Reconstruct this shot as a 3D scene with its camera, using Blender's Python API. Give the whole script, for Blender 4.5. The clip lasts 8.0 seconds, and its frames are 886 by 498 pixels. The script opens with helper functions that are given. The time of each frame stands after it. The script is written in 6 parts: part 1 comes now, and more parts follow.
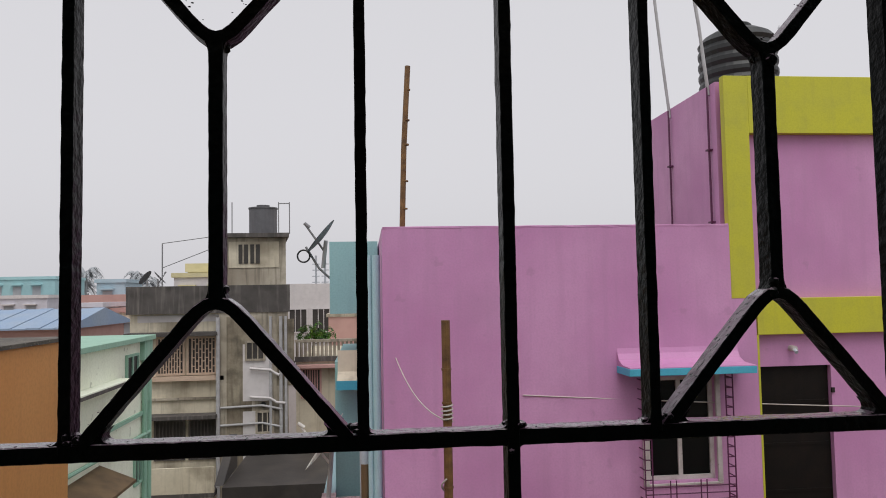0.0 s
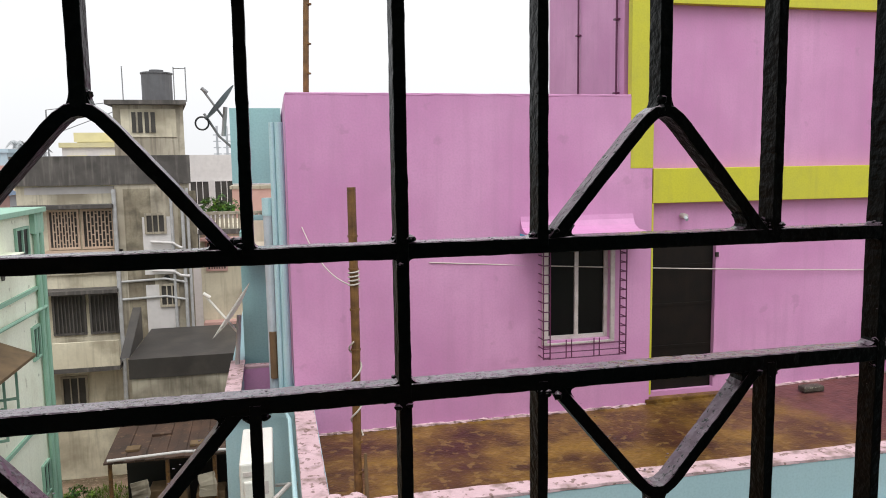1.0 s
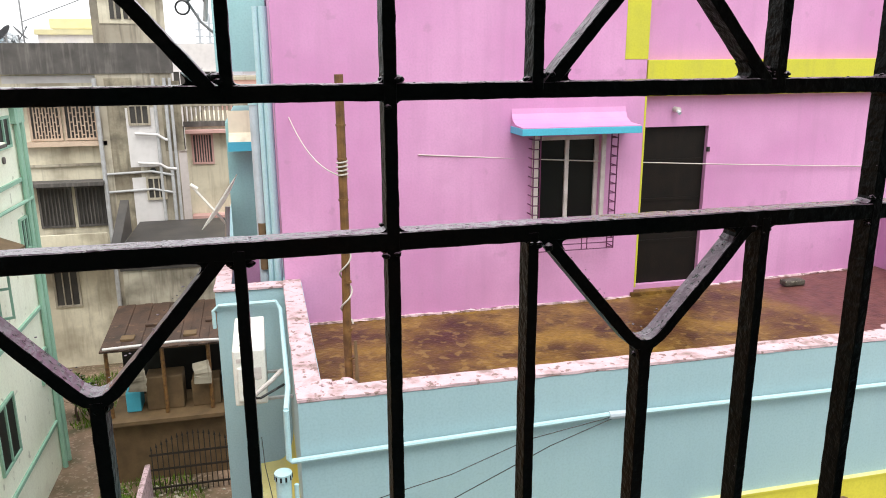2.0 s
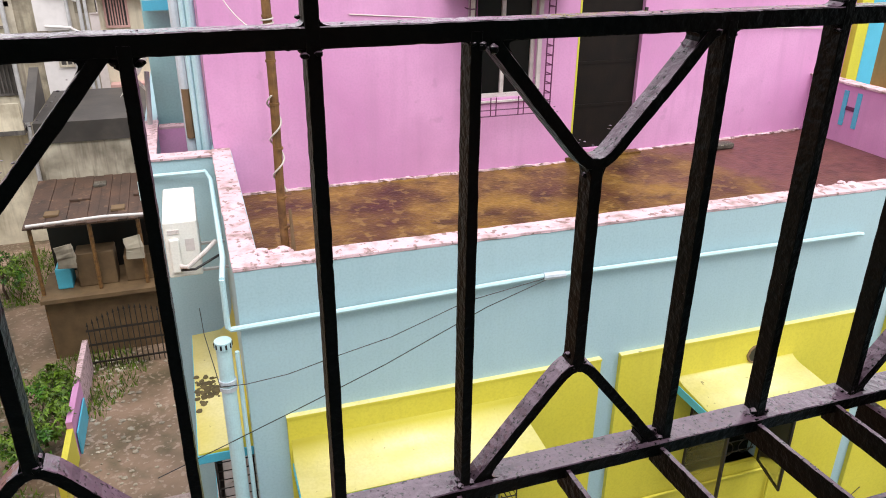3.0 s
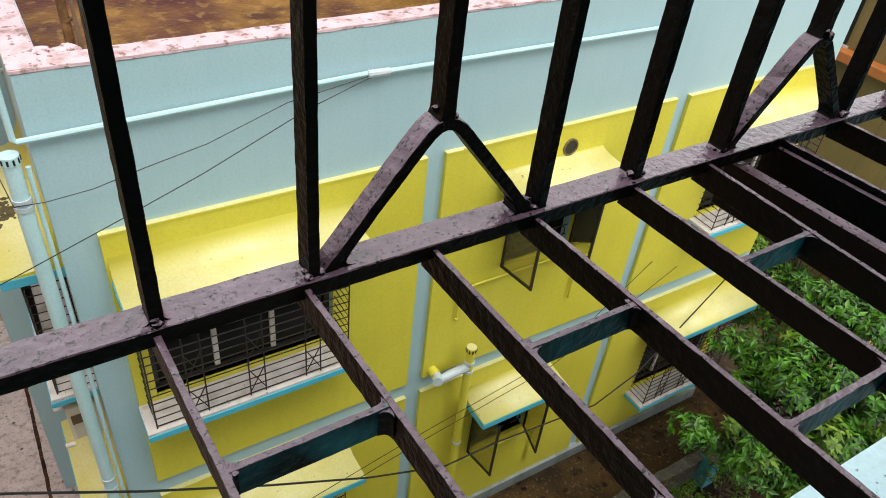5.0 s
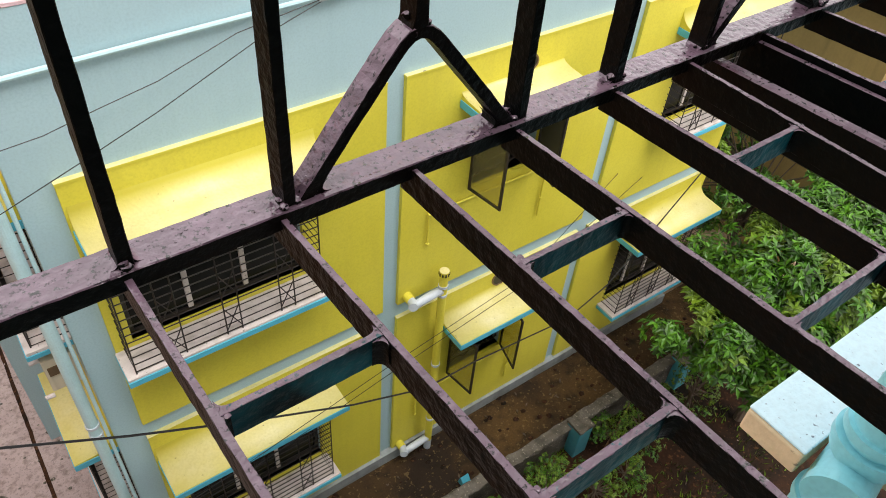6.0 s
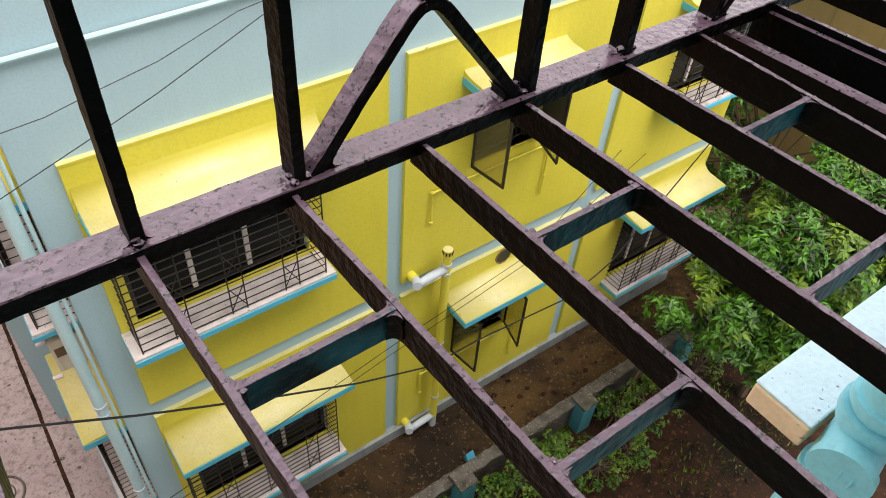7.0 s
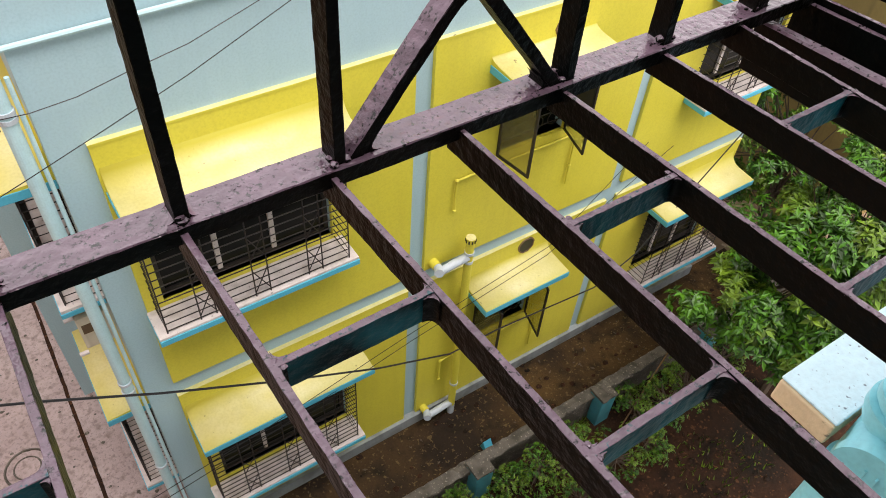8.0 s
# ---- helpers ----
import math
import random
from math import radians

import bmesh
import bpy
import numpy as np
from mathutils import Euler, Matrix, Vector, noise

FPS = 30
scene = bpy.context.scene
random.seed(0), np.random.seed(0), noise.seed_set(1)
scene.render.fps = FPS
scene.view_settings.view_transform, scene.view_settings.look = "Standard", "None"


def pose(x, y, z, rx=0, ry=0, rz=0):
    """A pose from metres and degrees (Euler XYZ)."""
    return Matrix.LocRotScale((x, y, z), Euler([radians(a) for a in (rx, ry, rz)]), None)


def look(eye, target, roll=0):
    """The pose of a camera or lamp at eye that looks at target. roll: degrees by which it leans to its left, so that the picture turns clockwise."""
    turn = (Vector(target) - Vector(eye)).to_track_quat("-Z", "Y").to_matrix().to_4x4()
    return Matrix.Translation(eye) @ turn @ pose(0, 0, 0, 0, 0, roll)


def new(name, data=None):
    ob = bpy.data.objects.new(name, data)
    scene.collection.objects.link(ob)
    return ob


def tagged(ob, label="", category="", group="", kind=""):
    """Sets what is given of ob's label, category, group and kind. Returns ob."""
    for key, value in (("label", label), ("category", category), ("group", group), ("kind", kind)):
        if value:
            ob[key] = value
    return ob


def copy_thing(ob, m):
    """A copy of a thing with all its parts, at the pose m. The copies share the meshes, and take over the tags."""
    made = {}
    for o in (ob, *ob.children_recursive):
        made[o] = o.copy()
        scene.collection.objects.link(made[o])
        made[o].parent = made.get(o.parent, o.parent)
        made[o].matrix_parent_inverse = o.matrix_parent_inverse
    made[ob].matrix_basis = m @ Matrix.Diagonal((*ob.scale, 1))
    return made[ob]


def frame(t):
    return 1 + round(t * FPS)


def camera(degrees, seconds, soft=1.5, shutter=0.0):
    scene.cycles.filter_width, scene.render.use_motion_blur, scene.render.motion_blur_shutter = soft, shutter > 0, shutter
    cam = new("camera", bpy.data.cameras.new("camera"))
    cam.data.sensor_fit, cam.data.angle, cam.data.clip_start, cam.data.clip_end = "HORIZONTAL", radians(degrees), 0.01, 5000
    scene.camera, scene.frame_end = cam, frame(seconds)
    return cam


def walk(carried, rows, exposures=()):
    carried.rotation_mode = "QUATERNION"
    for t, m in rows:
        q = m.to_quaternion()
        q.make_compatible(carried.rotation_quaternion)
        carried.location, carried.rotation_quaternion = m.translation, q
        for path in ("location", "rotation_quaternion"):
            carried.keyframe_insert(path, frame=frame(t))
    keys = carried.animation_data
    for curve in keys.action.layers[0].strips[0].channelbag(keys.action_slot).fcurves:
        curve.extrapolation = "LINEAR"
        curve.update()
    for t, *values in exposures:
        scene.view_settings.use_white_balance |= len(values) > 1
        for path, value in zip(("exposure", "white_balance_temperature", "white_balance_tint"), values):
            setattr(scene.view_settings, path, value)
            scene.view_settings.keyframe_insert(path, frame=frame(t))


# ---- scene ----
cam = camera(61.3, 8.0, soft=0.95)
PATH = [
    (0, (-0.1536, -5.2694, 2.8959, 93.381, 1.034, -5.801)),
    (0.5, (-0.1422, -5.2669, 2.8723, 88.277, 1.065, -10.143)),
    (1, (-0.1375, -5.2579, 2.8489, 83.568, 0.822, -12.808)),
    (1.5, (-0.1364, -5.2534, 2.8303, 80.245, 0.551, -13.687)),
    (1.7, (-0.1368, -5.2521, 2.8228, 78.471, 0.600, -13.497)),
    (2.8, (-0.1224, -5.2044, 2.7556, 67.794, -0.156, -15.964)),
    (3, (-0.1197, -5.1928, 2.7439, 65.757, -0.453, -18.421)),
    (3.5, (-0.1046, -5.1406, 2.6946, 59.885, -3.355, -23.543)),
    (4, (-0.0957, -5.1169, 2.6762, 58.531, -4.045, -29.368)),
    (4.5, (-0.0943, -5.0996, 2.6528, 55.467, -5.322, -30.599)),
    (4.7, (-0.0941, -5.0938, 2.6435, 53.813, -5.295, -30.313)),
    (5.8, (-0.0901, -5.0659, 2.6132, 47.141, -4.357, -35.599)),
    (6, (-0.0920, -5.0639, 2.6099, 46.267, -3.977, -35.558)),
    (6.5, (-0.0977, -5.0612, 2.6033, 44.066, -3.570, -35.202)),
    (7, (-0.0974, -5.0614, 2.6064, 44.654, -3.484, -35.718)),
    (7.5, (-0.0980, -5.0616, 2.6065, 44.393, -3.756, -35.831)),
    (8, (-0.1089, -5.0600, 2.6080, 43.602, -3.305, -33.491)),
]
EXPOSURES = [(0.0, 0.14, 6500, 10), (0.5, 0.42, 6500, 9), (1.0, 0.74, 6500, 6), (1.5, 1.13, 6500, 3), (3.0, 1.37, 6500, 11),
             (3.5, 1.19, 6500, 7), (4.7, 1.22, 6600, 3), (5.8, 1.44, 6850, 10), (8.0, 1.48, 6850, 14)]
walk(cam, [(t, pose(*m)) for t, m in PATH], EXPOSURES)

# ---- light ----
world = bpy.data.worlds.new("overcast_sky")
scene.world = world
world.use_nodes = True
wn, wl = world.node_tree.nodes, world.node_tree.links
sky = wn.new("ShaderNodeTexSky")
sky.sky_type, sky.sun_disc = "NISHITA", False
sky.sun_elevation, sky.sun_rotation = radians(65), radians(178)
sky.air_density, sky.dust_density, sky.ozone_density = 1.0, 6.0, 1.0
dull = wn.new("ShaderNodeHueSaturation")
dull.inputs["Saturation"].default_value = 0.12
cloud = wn.new("ShaderNodeMixRGB")
cloud.inputs[0].default_value = 0.72
cloud.inputs[2].default_value = (8.3, 8.2, 8.6, 1)
wl.new(sky.outputs[0], dull.inputs["Color"])
wl.new(dull.outputs[0], cloud.inputs[1])
wl.new(cloud.outputs[0], wn["Background"].inputs[0])
wn["Background"].inputs[1].default_value = 0.0925
sun_data = bpy.data.lights.new("sun", "SUN")
sun_data.energy, sun_data.angle, sun_data.color = 1.08, radians(45), (1, 0.975, 0.94)
sun = new("sun", sun_data)
sun.matrix_world = look((0, 0, 0), (-0.04, 0.42, -0.9))


# ---- materials ----
def material(name, base, second=None, scale=3.0, rough=0.6, grain=60.0, bump=0.15, streak=0.0, streak_col=(0.05, 0.045, 0.04),
             blotch=0.0, blotch_col=(0.1, 0.08, 0.06), blotch_scale=1.5, metallic=0.0, coat=0.0, coat_ior=1.5, vary=0.0, spec=0.5,
             fleck=0.0, fleck_col=(0.3, 0.26, 0.2), fleck_scale=40.0, fleck_cut=0.6, chalk_sheen=None, islands=0.0, steep=None, drift=None):
    """Two-scale colour noise, fine relief, optional runs of dirt down the surface and blotches."""
    m = bpy.data.materials.new(name)
    m.use_nodes = True
    n, l = m.node_tree.nodes, m.node_tree.links
    b = n["Principled BSDF"]
    b.inputs["Roughness"].default_value, b.inputs["Metallic"].default_value = rough, metallic
    b.inputs["Coat Weight"].default_value, b.inputs["Coat Roughness"].default_value = coat, 0.15
    b.inputs["Specular IOR Level"].default_value, b.inputs["Coat IOR"].default_value = spec, coat_ior
    geo = n.new("ShaderNodeNewGeometry")
    second = second or tuple(c * 0.82 for c in base)

    def noise_at(s, detail=4.0, vector=None):
        t = n.new("ShaderNodeTexNoise")
        t.inputs["Scale"].default_value, t.inputs["Detail"].default_value = s, detail
        l.new(vector or geo.outputs["Position"], t.inputs["Vector"])
        return t.outputs[0]

    def mix(fac, a, c):
        x = n.new("ShaderNodeMixRGB")
        l.new(fac, x.inputs[0])
        for k, v in ((1, a), (2, c)):
            if isinstance(v, tuple):
                x.inputs[k].default_value = (*v, 1)
            else:
                l.new(v, x.inputs[k])
        return x.outputs[0]

    def ramp(fac, lo, hi, top=1.0):
        r = n.new("ShaderNodeMapRange")
        for k, v in ((1, lo), (2, hi), (3, 0.0), (4, top)):
            r.inputs[k].default_value = v
        l.new(fac, r.inputs[0])
        return r.outputs[0]

    col = mix(ramp(noise_at(scale), 0.35, 0.68), base, second)
    fine = noise_at(grain, 3.0)
    col = mix(ramp(fine, 0.42, 0.75, 0.35), col, tuple(c * 0.7 for c in base))
    if streak:
        sc = n.new("ShaderNodeMapping")
        sc.inputs["Scale"].default_value = (9.0, 9.0, 0.7)
        l.new(geo.outputs["Position"], sc.inputs["Vector"])
        col = mix(ramp(noise_at(1.0, 5.0, sc.outputs[0]), 0.5, 0.78, streak), col, streak_col)
    if blotch:
        col = mix(ramp(noise_at(blotch_scale, 8.0), 0.5, 0.7, blotch), col, blotch_col)
    if fleck:
        col = mix(ramp(noise_at(fleck_scale, 6.0), fleck_cut, fleck_cut + 0.05, fleck), col, fleck_col)
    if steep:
        # wet sheen put into the colour: flatter faces paler, steep ones full yellow
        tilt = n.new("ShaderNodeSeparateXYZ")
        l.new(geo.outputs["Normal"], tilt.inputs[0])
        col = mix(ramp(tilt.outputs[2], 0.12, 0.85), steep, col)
    if chalk_sheen:
        # sky sheen painted pale on upward faces, broken by chalky pitted enamel
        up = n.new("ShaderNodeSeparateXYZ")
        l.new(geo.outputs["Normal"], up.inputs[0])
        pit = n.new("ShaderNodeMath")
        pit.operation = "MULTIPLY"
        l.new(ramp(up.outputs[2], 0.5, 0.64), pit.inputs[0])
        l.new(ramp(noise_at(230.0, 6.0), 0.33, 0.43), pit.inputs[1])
        col = mix(pit.outputs[0], col, mix(ramp(noise_at(45.0, 3.0), 0.4, 0.65), chalk_sheen, tuple(c * 1.35 for c in chalk_sheen)))
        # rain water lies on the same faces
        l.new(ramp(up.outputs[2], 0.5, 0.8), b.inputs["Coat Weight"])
    if drift:
        # growth that thins out along the surface with a ragged edge
        along = n.new("ShaderNodeSeparateXYZ")
        l.new(geo.outputs["Position"], along.inputs[0])
        ragged = n.new("ShaderNodeMath")
        ragged.operation = "MULTIPLY_ADD"
        l.new(noise_at(0.8, 6.0), ragged.inputs[0])
        ragged.inputs[1].default_value = 6.0
        l.new(along.outputs[0], ragged.inputs[2])
        col = mix(ramp(ragged.outputs[0], drift[0], drift[1], 0.92), col, mix(ramp(noise_at(7.0, 6.0), 0.4, 0.65), drift[2], drift[3]))
    if islands:
        shade = n.new("ShaderNodeHueSaturation")
        add = n.new("ShaderNodeMath")
        add.inputs[1].default_value = 1 - islands / 2
        l.new(ramp(geo.outputs["Random Per Island"], 0.0, 1.0, islands), add.inputs[0])
        l.new(add.outputs[0], shade.inputs["Value"])
        l.new(col, shade.inputs["Color"])
        col = shade.outputs[0]
    if vary:
        info = n.new("ShaderNodeObjectInfo")
        hs = n.new("ShaderNodeHueSaturation")
        add = n.new("ShaderNodeMath")
        add.inputs[1].default_value = 1 - vary / 2
        l.new(ramp(info.outputs["Random"], 0.0, 1.0, vary), add.inputs[0])
        l.new(add.outputs[0], hs.inputs["Value"])
        l.new(col, hs.inputs["Color"])
        col = hs.outputs[0]
    l.new(col, b.inputs["Base Color"])
    if bump:
        bp = n.new("ShaderNodeBump")
        bp.inputs["Strength"].default_value, bp.inputs["Distance"].default_value = bump, 0.01
        l.new(fine, bp.inputs["Height"])
        l.new(bp.outputs[0], b.inputs["Normal"])
        l.new(bp.outputs[0], b.inputs["Coat Normal"])
    return m


M = {
    "bar": material("black_wet_enamel", (0.0038, 0.0055, 0.005), (0.003, 0.004, 0.0037), 25, 0.36, 110, 0.3, spec=0.05, coat_ior=1.8, blotch=0.3, blotch_col=(0.022, 0.008, 0.005), blotch_scale=4, chalk_sheen=(0.158, 0.1, 0.136)),
    "bar_teal": material("black_enamel_over_teal", (0.0045, 0.0065, 0.0065), (0.014, 0.12, 0.15), 10, 0.38, 110, 0.3, spec=0.05, coat_ior=1.8, blotch=0.9, blotch_col=(0.03, 0.21, 0.26), blotch_scale=16, chalk_sheen=(0.158, 0.1, 0.136)),
    "pink": material("pink_wall_paint", (0.645, 0.325, 0.55), (0.535, 0.225, 0.445), 0.7, 0.6, 40, 0.12, streak=0.45, streak_col=(0.47, 0.235, 0.4), blotch=0.5, blotch_col=(0.49, 0.235, 0.415), blotch_scale=1.7, fleck=0.3, fleck_col=(0.36, 0.19, 0.3), fleck_scale=4, fleck_cut=0.66),
    "pink_light": material("pale_pink_plaster", (0.62, 0.44, 0.48), (0.54, 0.37, 0.4), 6, 0.7, 60, 0.5, blotch=0.9, blotch_col=(0.22, 0.15, 0.13), blotch_scale=7, fleck=0.75, fleck_col=(0.13, 0.075, 0.05), fleck_scale=16, fleck_cut=0.58),
    "cyan": material("pale_cyan_wall_paint", (0.345, 0.5, 0.55), (0.375, 0.53, 0.58), 0.7, 0.6, 50, 0.1, streak=0.12, streak_col=(0.22, 0.36, 0.4), blotch=0.12, blotch_col=(0.27, 0.42, 0.47), blotch_scale=1.3),
    "teal": material("teal_wall_paint", (0.28, 0.51, 0.52), (0.31, 0.54, 0.545), 1.2, 0.65, 40, 0.12, streak=0.2, streak_col=(0.16, 0.28, 0.28)),
    "yellow": material("lime_yellow_wall_paint", (0.615, 0.545, 0.05), (0.655, 0.585, 0.065), 0.8, 0.55, 50, 0.1, streak=0.22, streak_col=(0.46, 0.39, 0.05), blotch=0.1, blotch_col=(0.5, 0.43, 0.07), blotch_scale=2.2),
    "yellow_top": material("sheen_painted_yellow", (0.61, 0.555, 0.215), (0.645, 0.6, 0.31), 3.0, 0.5, 40, 0.15, blotch=0.2, blotch_col=(0.45, 0.385, 0.13), blotch_scale=5, fleck=0.8, fleck_col=(0.1, 0.075, 0.04), fleck_scale=16, fleck_cut=0.69, steep=(0.6, 0.535, 0.055)),
    "frame_yellow": material("weathered_lime_paint", (0.56, 0.54, 0.03), (0.52, 0.5, 0.045), 1.5, 0.62, 50, 0.12, streak=0.3, streak_col=(0.36, 0.33, 0.06), blotch=0.12, blotch_col=(0.2, 0.2, 0.08), blotch_scale=5),
    "blue": material("bright_blue_edge_paint", (0.07, 0.4, 0.55), (0.08, 0.44, 0.6), 4, 0.5, 60, 0.1),
    "white": material("dirty_white_paint", (0.64, 0.58, 0.56), (0.52, 0.47, 0.45), 5, 0.6, 70, 0.15, blotch=0.55, blotch_col=(0.3, 0.26, 0.22), blotch_scale=7, fleck=0.7, fleck_col=(0.1, 0.085, 0.065), fleck_scale=30, fleck_cut=0.66),
    "terrace": material("mossy_brown_roof_concrete", (0.055, 0.021, 0.014), (0.215, 0.122, 0.023), 1.4, 0.38, 22, 0.8, spec=0.16, blotch=0.85, blotch_col=(0.036, 0.016, 0.009), blotch_scale=3.2, fleck=0.35, fleck_col=(0.3, 0.19, 0.06), fleck_scale=9, fleck_cut=0.57, drift=(8.4, 9.6, (0.14, 0.056, 0.051), (0.085, 0.035, 0.032))),
    # near-black that stands in for shade inside rooms, holes and the shed
    "dark": material("painted_shade_black", (0.008, 0.008, 0.008), None, 4, 0.5, 50, 0.0),
    "glass": material("dark_window_glass", (0.008, 0.009, 0.008), None, 2, 0.2, 20, 0.02, spec=0.12),
    "door": material("dark_metal_door", (0.008, 0.007, 0.006), (0.012, 0.009, 0.007), 5, 0.55, 60, 0.15, streak=0.3, streak_col=(0.022, 0.015, 0.011), spec=0.15),
    "iron": material("dark_iron_bars", (0.014, 0.011, 0.01), (0.024, 0.017, 0.013), 15, 0.5, 90, 0.2),
    "plum": material("plum_painted_iron", (0.11, 0.018, 0.07), None, 15, 0.5, 90, 0.2),
    "pvc": material("cyan_painted_pvc_pipe", (0.42, 0.62, 0.67), (0.46, 0.66, 0.7), 4, 0.4, 60, 0.05, streak=0.12, streak_col=(0.2, 0.35, 0.4)),
    "pvc_grey": material("pale_grey_pvc", (0.5, 0.56, 0.62), None, 5, 0.4, 60, 0.05),
    "pvc_aqua": material("aqua_painted_pvc", (0.2, 0.6, 0.68), (0.23, 0.64, 0.71), 8, 0.35, 80, 0.08),
    "ac": material("white_powder_coat", (0.78, 0.77, 0.72), (0.72, 0.7, 0.65), 3, 0.45, 60, 0.04),
    "bamboo": material("weathered_bamboo", (0.22, 0.11, 0.032), (0.09, 0.04, 0.013), 11, 0.55, 80, 0.35, streak=0.5, streak_col=(0.04, 0.02, 0.009)),
    "cord": material("pale_nylon_cord", (0.55, 0.5, 0.45), None, 5, 0.6, 50, 0.0),
    "wire": material("black_cable", (0.012, 0.012, 0.014), None, 5, 0.5, 50, 0.0),
    "tank": material("black_plastic_tank", (0.017, 0.019, 0.019), (0.023, 0.025, 0.026), 4, 0.45, 30, 0.1, streak=0.2, streak_col=(0.05, 0.053, 0.055)),
    "tank_grey": material("grey_plastic_tank", (0.12, 0.12, 0.13), None, 4, 0.5, 30, 0.1, streak=0.3, streak_col=(0.2, 0.2, 0.2)),
    "lane": material("wet_lane_concrete", (0.33, 0.25, 0.245), (0.42, 0.33, 0.32), 1.3, 0.36, 24, 1.0, blotch=0.75, blotch_col=(0.14, 0.1, 0.085), blotch_scale=10, fleck=0.4, fleck_col=(0.1, 0.07, 0.06), fleck_scale=26, fleck_cut=0.57),
    "soil": material("wet_brown_soil", (0.011, 0.008, 0.0055), (0.05, 0.021, 0.01), 1.1, 0.6, 26, 1.0, blotch=0.85, blotch_col=(0.006, 0.0045, 0.0032), blotch_scale=5, spec=0.08, fleck=0.6, fleck_col=(0.12, 0.055, 0.025), fleck_scale=18, fleck_cut=0.6),
    "yard": material("mossy_yard_concrete", (0.022, 0.014, 0.009), (0.085, 0.048, 0.017), 0.9, 0.5, 34, 1.0, blotch=0.85, blotch_col=(0.01, 0.0075, 0.005), blotch_scale=5, spec=0.1, fleck=0.4, fleck_col=(0.2, 0.14, 0.06), fleck_scale=20, fleck_cut=0.6),
    "earth": material("muddy_lane_earth", (0.3, 0.2, 0.14), (0.1, 0.07, 0.04), 0.8, 0.5, 9, 1.0, blotch=0.85, blotch_col=(0.06, 0.055, 0.022), blotch_scale=1.4, fleck=0.45, fleck_col=(0.42, 0.33, 0.27), fleck_scale=9, fleck_cut=0.57),
    "plinth": material("grey_wet_plinth", (0.3, 0.335, 0.345), (0.23, 0.255, 0.26), 2, 0.5, 40, 0.25, streak=0.3, blotch=0.4, blotch_col=(0.1, 0.1, 0.09), blotch_scale=4),
    "wallcap": material("weathered_cement", (0.12, 0.105, 0.085), (0.045, 0.038, 0.027), 4, 0.65, 45, 0.9, blotch=0.85, blotch_col=(0.028, 0.024, 0.016), blotch_scale=6, fleck=0.6, fleck_col=(0.34, 0.3, 0.24), fleck_scale=30, fleck_cut=0.61),
    "teal_post": material("teal_gate_post", (0.05, 0.27, 0.32), (0.06, 0.22, 0.26), 6, 0.5, 60, 0.2, blotch=0.3, blotch_col=(0.03, 0.1, 0.11), blotch_scale=7),
    "slab": material("pale_blue_slab_paint", (0.62, 0.83, 0.89), (0.54, 0.76, 0.84), 5, 0.5, 70, 0.25, blotch=0.15, blotch_col=(0.4, 0.55, 0.6), blotch_scale=7, fleck=0.85, fleck_col=(0.06, 0.09, 0.13), fleck_scale=75, fleck_cut=0.645),
    "beige": material("beige_plaster_edge", (0.72, 0.56, 0.35), (0.64, 0.5, 0.31), 12, 0.7, 80, 0.3, fleck=0.9, fleck_col=(0.05, 0.035, 0.02), fleck_scale=22, fleck_cut=0.66),
    "leaf": material("glossy_green_leaf", (0.022, 0.08, 0.004), (0.055, 0.155, 0.008), 3.5, 0.4, 40, 0.0, spec=0.35, islands=1.5),
    "leaf_young": material("young_yellow_green_leaf", (0.115, 0.19, 0.014), (0.07, 0.145, 0.011), 3.5, 0.42, 40, 0.0, spec=0.35, islands=1.1),
    "litter": material("wet_leaf_litter", (0.085, 0.052, 0.024), (0.03, 0.018, 0.01), 5, 0.5, 40, 0.0),
    "moss": material("dark_roof_moss", (0.06, 0.045, 0.018), (0.11, 0.085, 0.03), 14, 0.8, 60, 0.5),
    "bark": material("brown_bark", (0.09, 0.06, 0.04), None, 10, 0.8, 60, 0.6),
    "stained": material("rain_stained_cement_wall", (0.5, 0.45, 0.36), (0.27, 0.23, 0.175), 0.6, 0.8, 12, 0.3, streak=0.8, streak_col=(0.11, 0.092, 0.07), blotch=0.95, blotch_col=(0.1, 0.083, 0.06), blotch_scale=0.8),
    "cream": material("stained_cream_wall", (0.72, 0.66, 0.52), (0.56, 0.5, 0.38), 0.6, 0.8, 12, 0.2, streak=0.5, streak_col=(0.26, 0.22, 0.155), blotch=0.65, blotch_col=(0.22, 0.18, 0.125), blotch_scale=0.9),
    "black_wall": material("blackened_parapet", (0.1, 0.09, 0.084), (0.055, 0.049, 0.046), 1.6, 0.8, 15, 0.3, streak=0.7, streak_col=(0.21, 0.19, 0.175), blotch=0.5, blotch_col=(0.03, 0.027, 0.025), blotch_scale=1.8),
    "mint": material("pale_mint_wall", (0.9, 0.93, 0.79), (0.86, 0.9, 0.74), 0.5, 0.7, 20, 0.1, streak=0.2, streak_col=(0.6, 0.62, 0.48), blotch=0.25, blotch_col=(0.55, 0.52, 0.38), blotch_scale=1.3, fleck=0.45, fleck_col=(0.2, 0.19, 0.13), fleck_scale=4, fleck_cut=0.65),
    "green_trim": material("green_trim_paint", (0.27, 0.47, 0.36), (0.32, 0.52, 0.41), 2, 0.6, 40, 0.1, streak=0.3, streak_col=(0.14, 0.26, 0.2)),
    "orange": material("burnt_orange_wall", (0.66, 0.29, 0.085), (0.7, 0.32, 0.1), 0.6, 0.7, 20, 0.1, streak=0.2, streak_col=(0.42, 0.17, 0.06)),
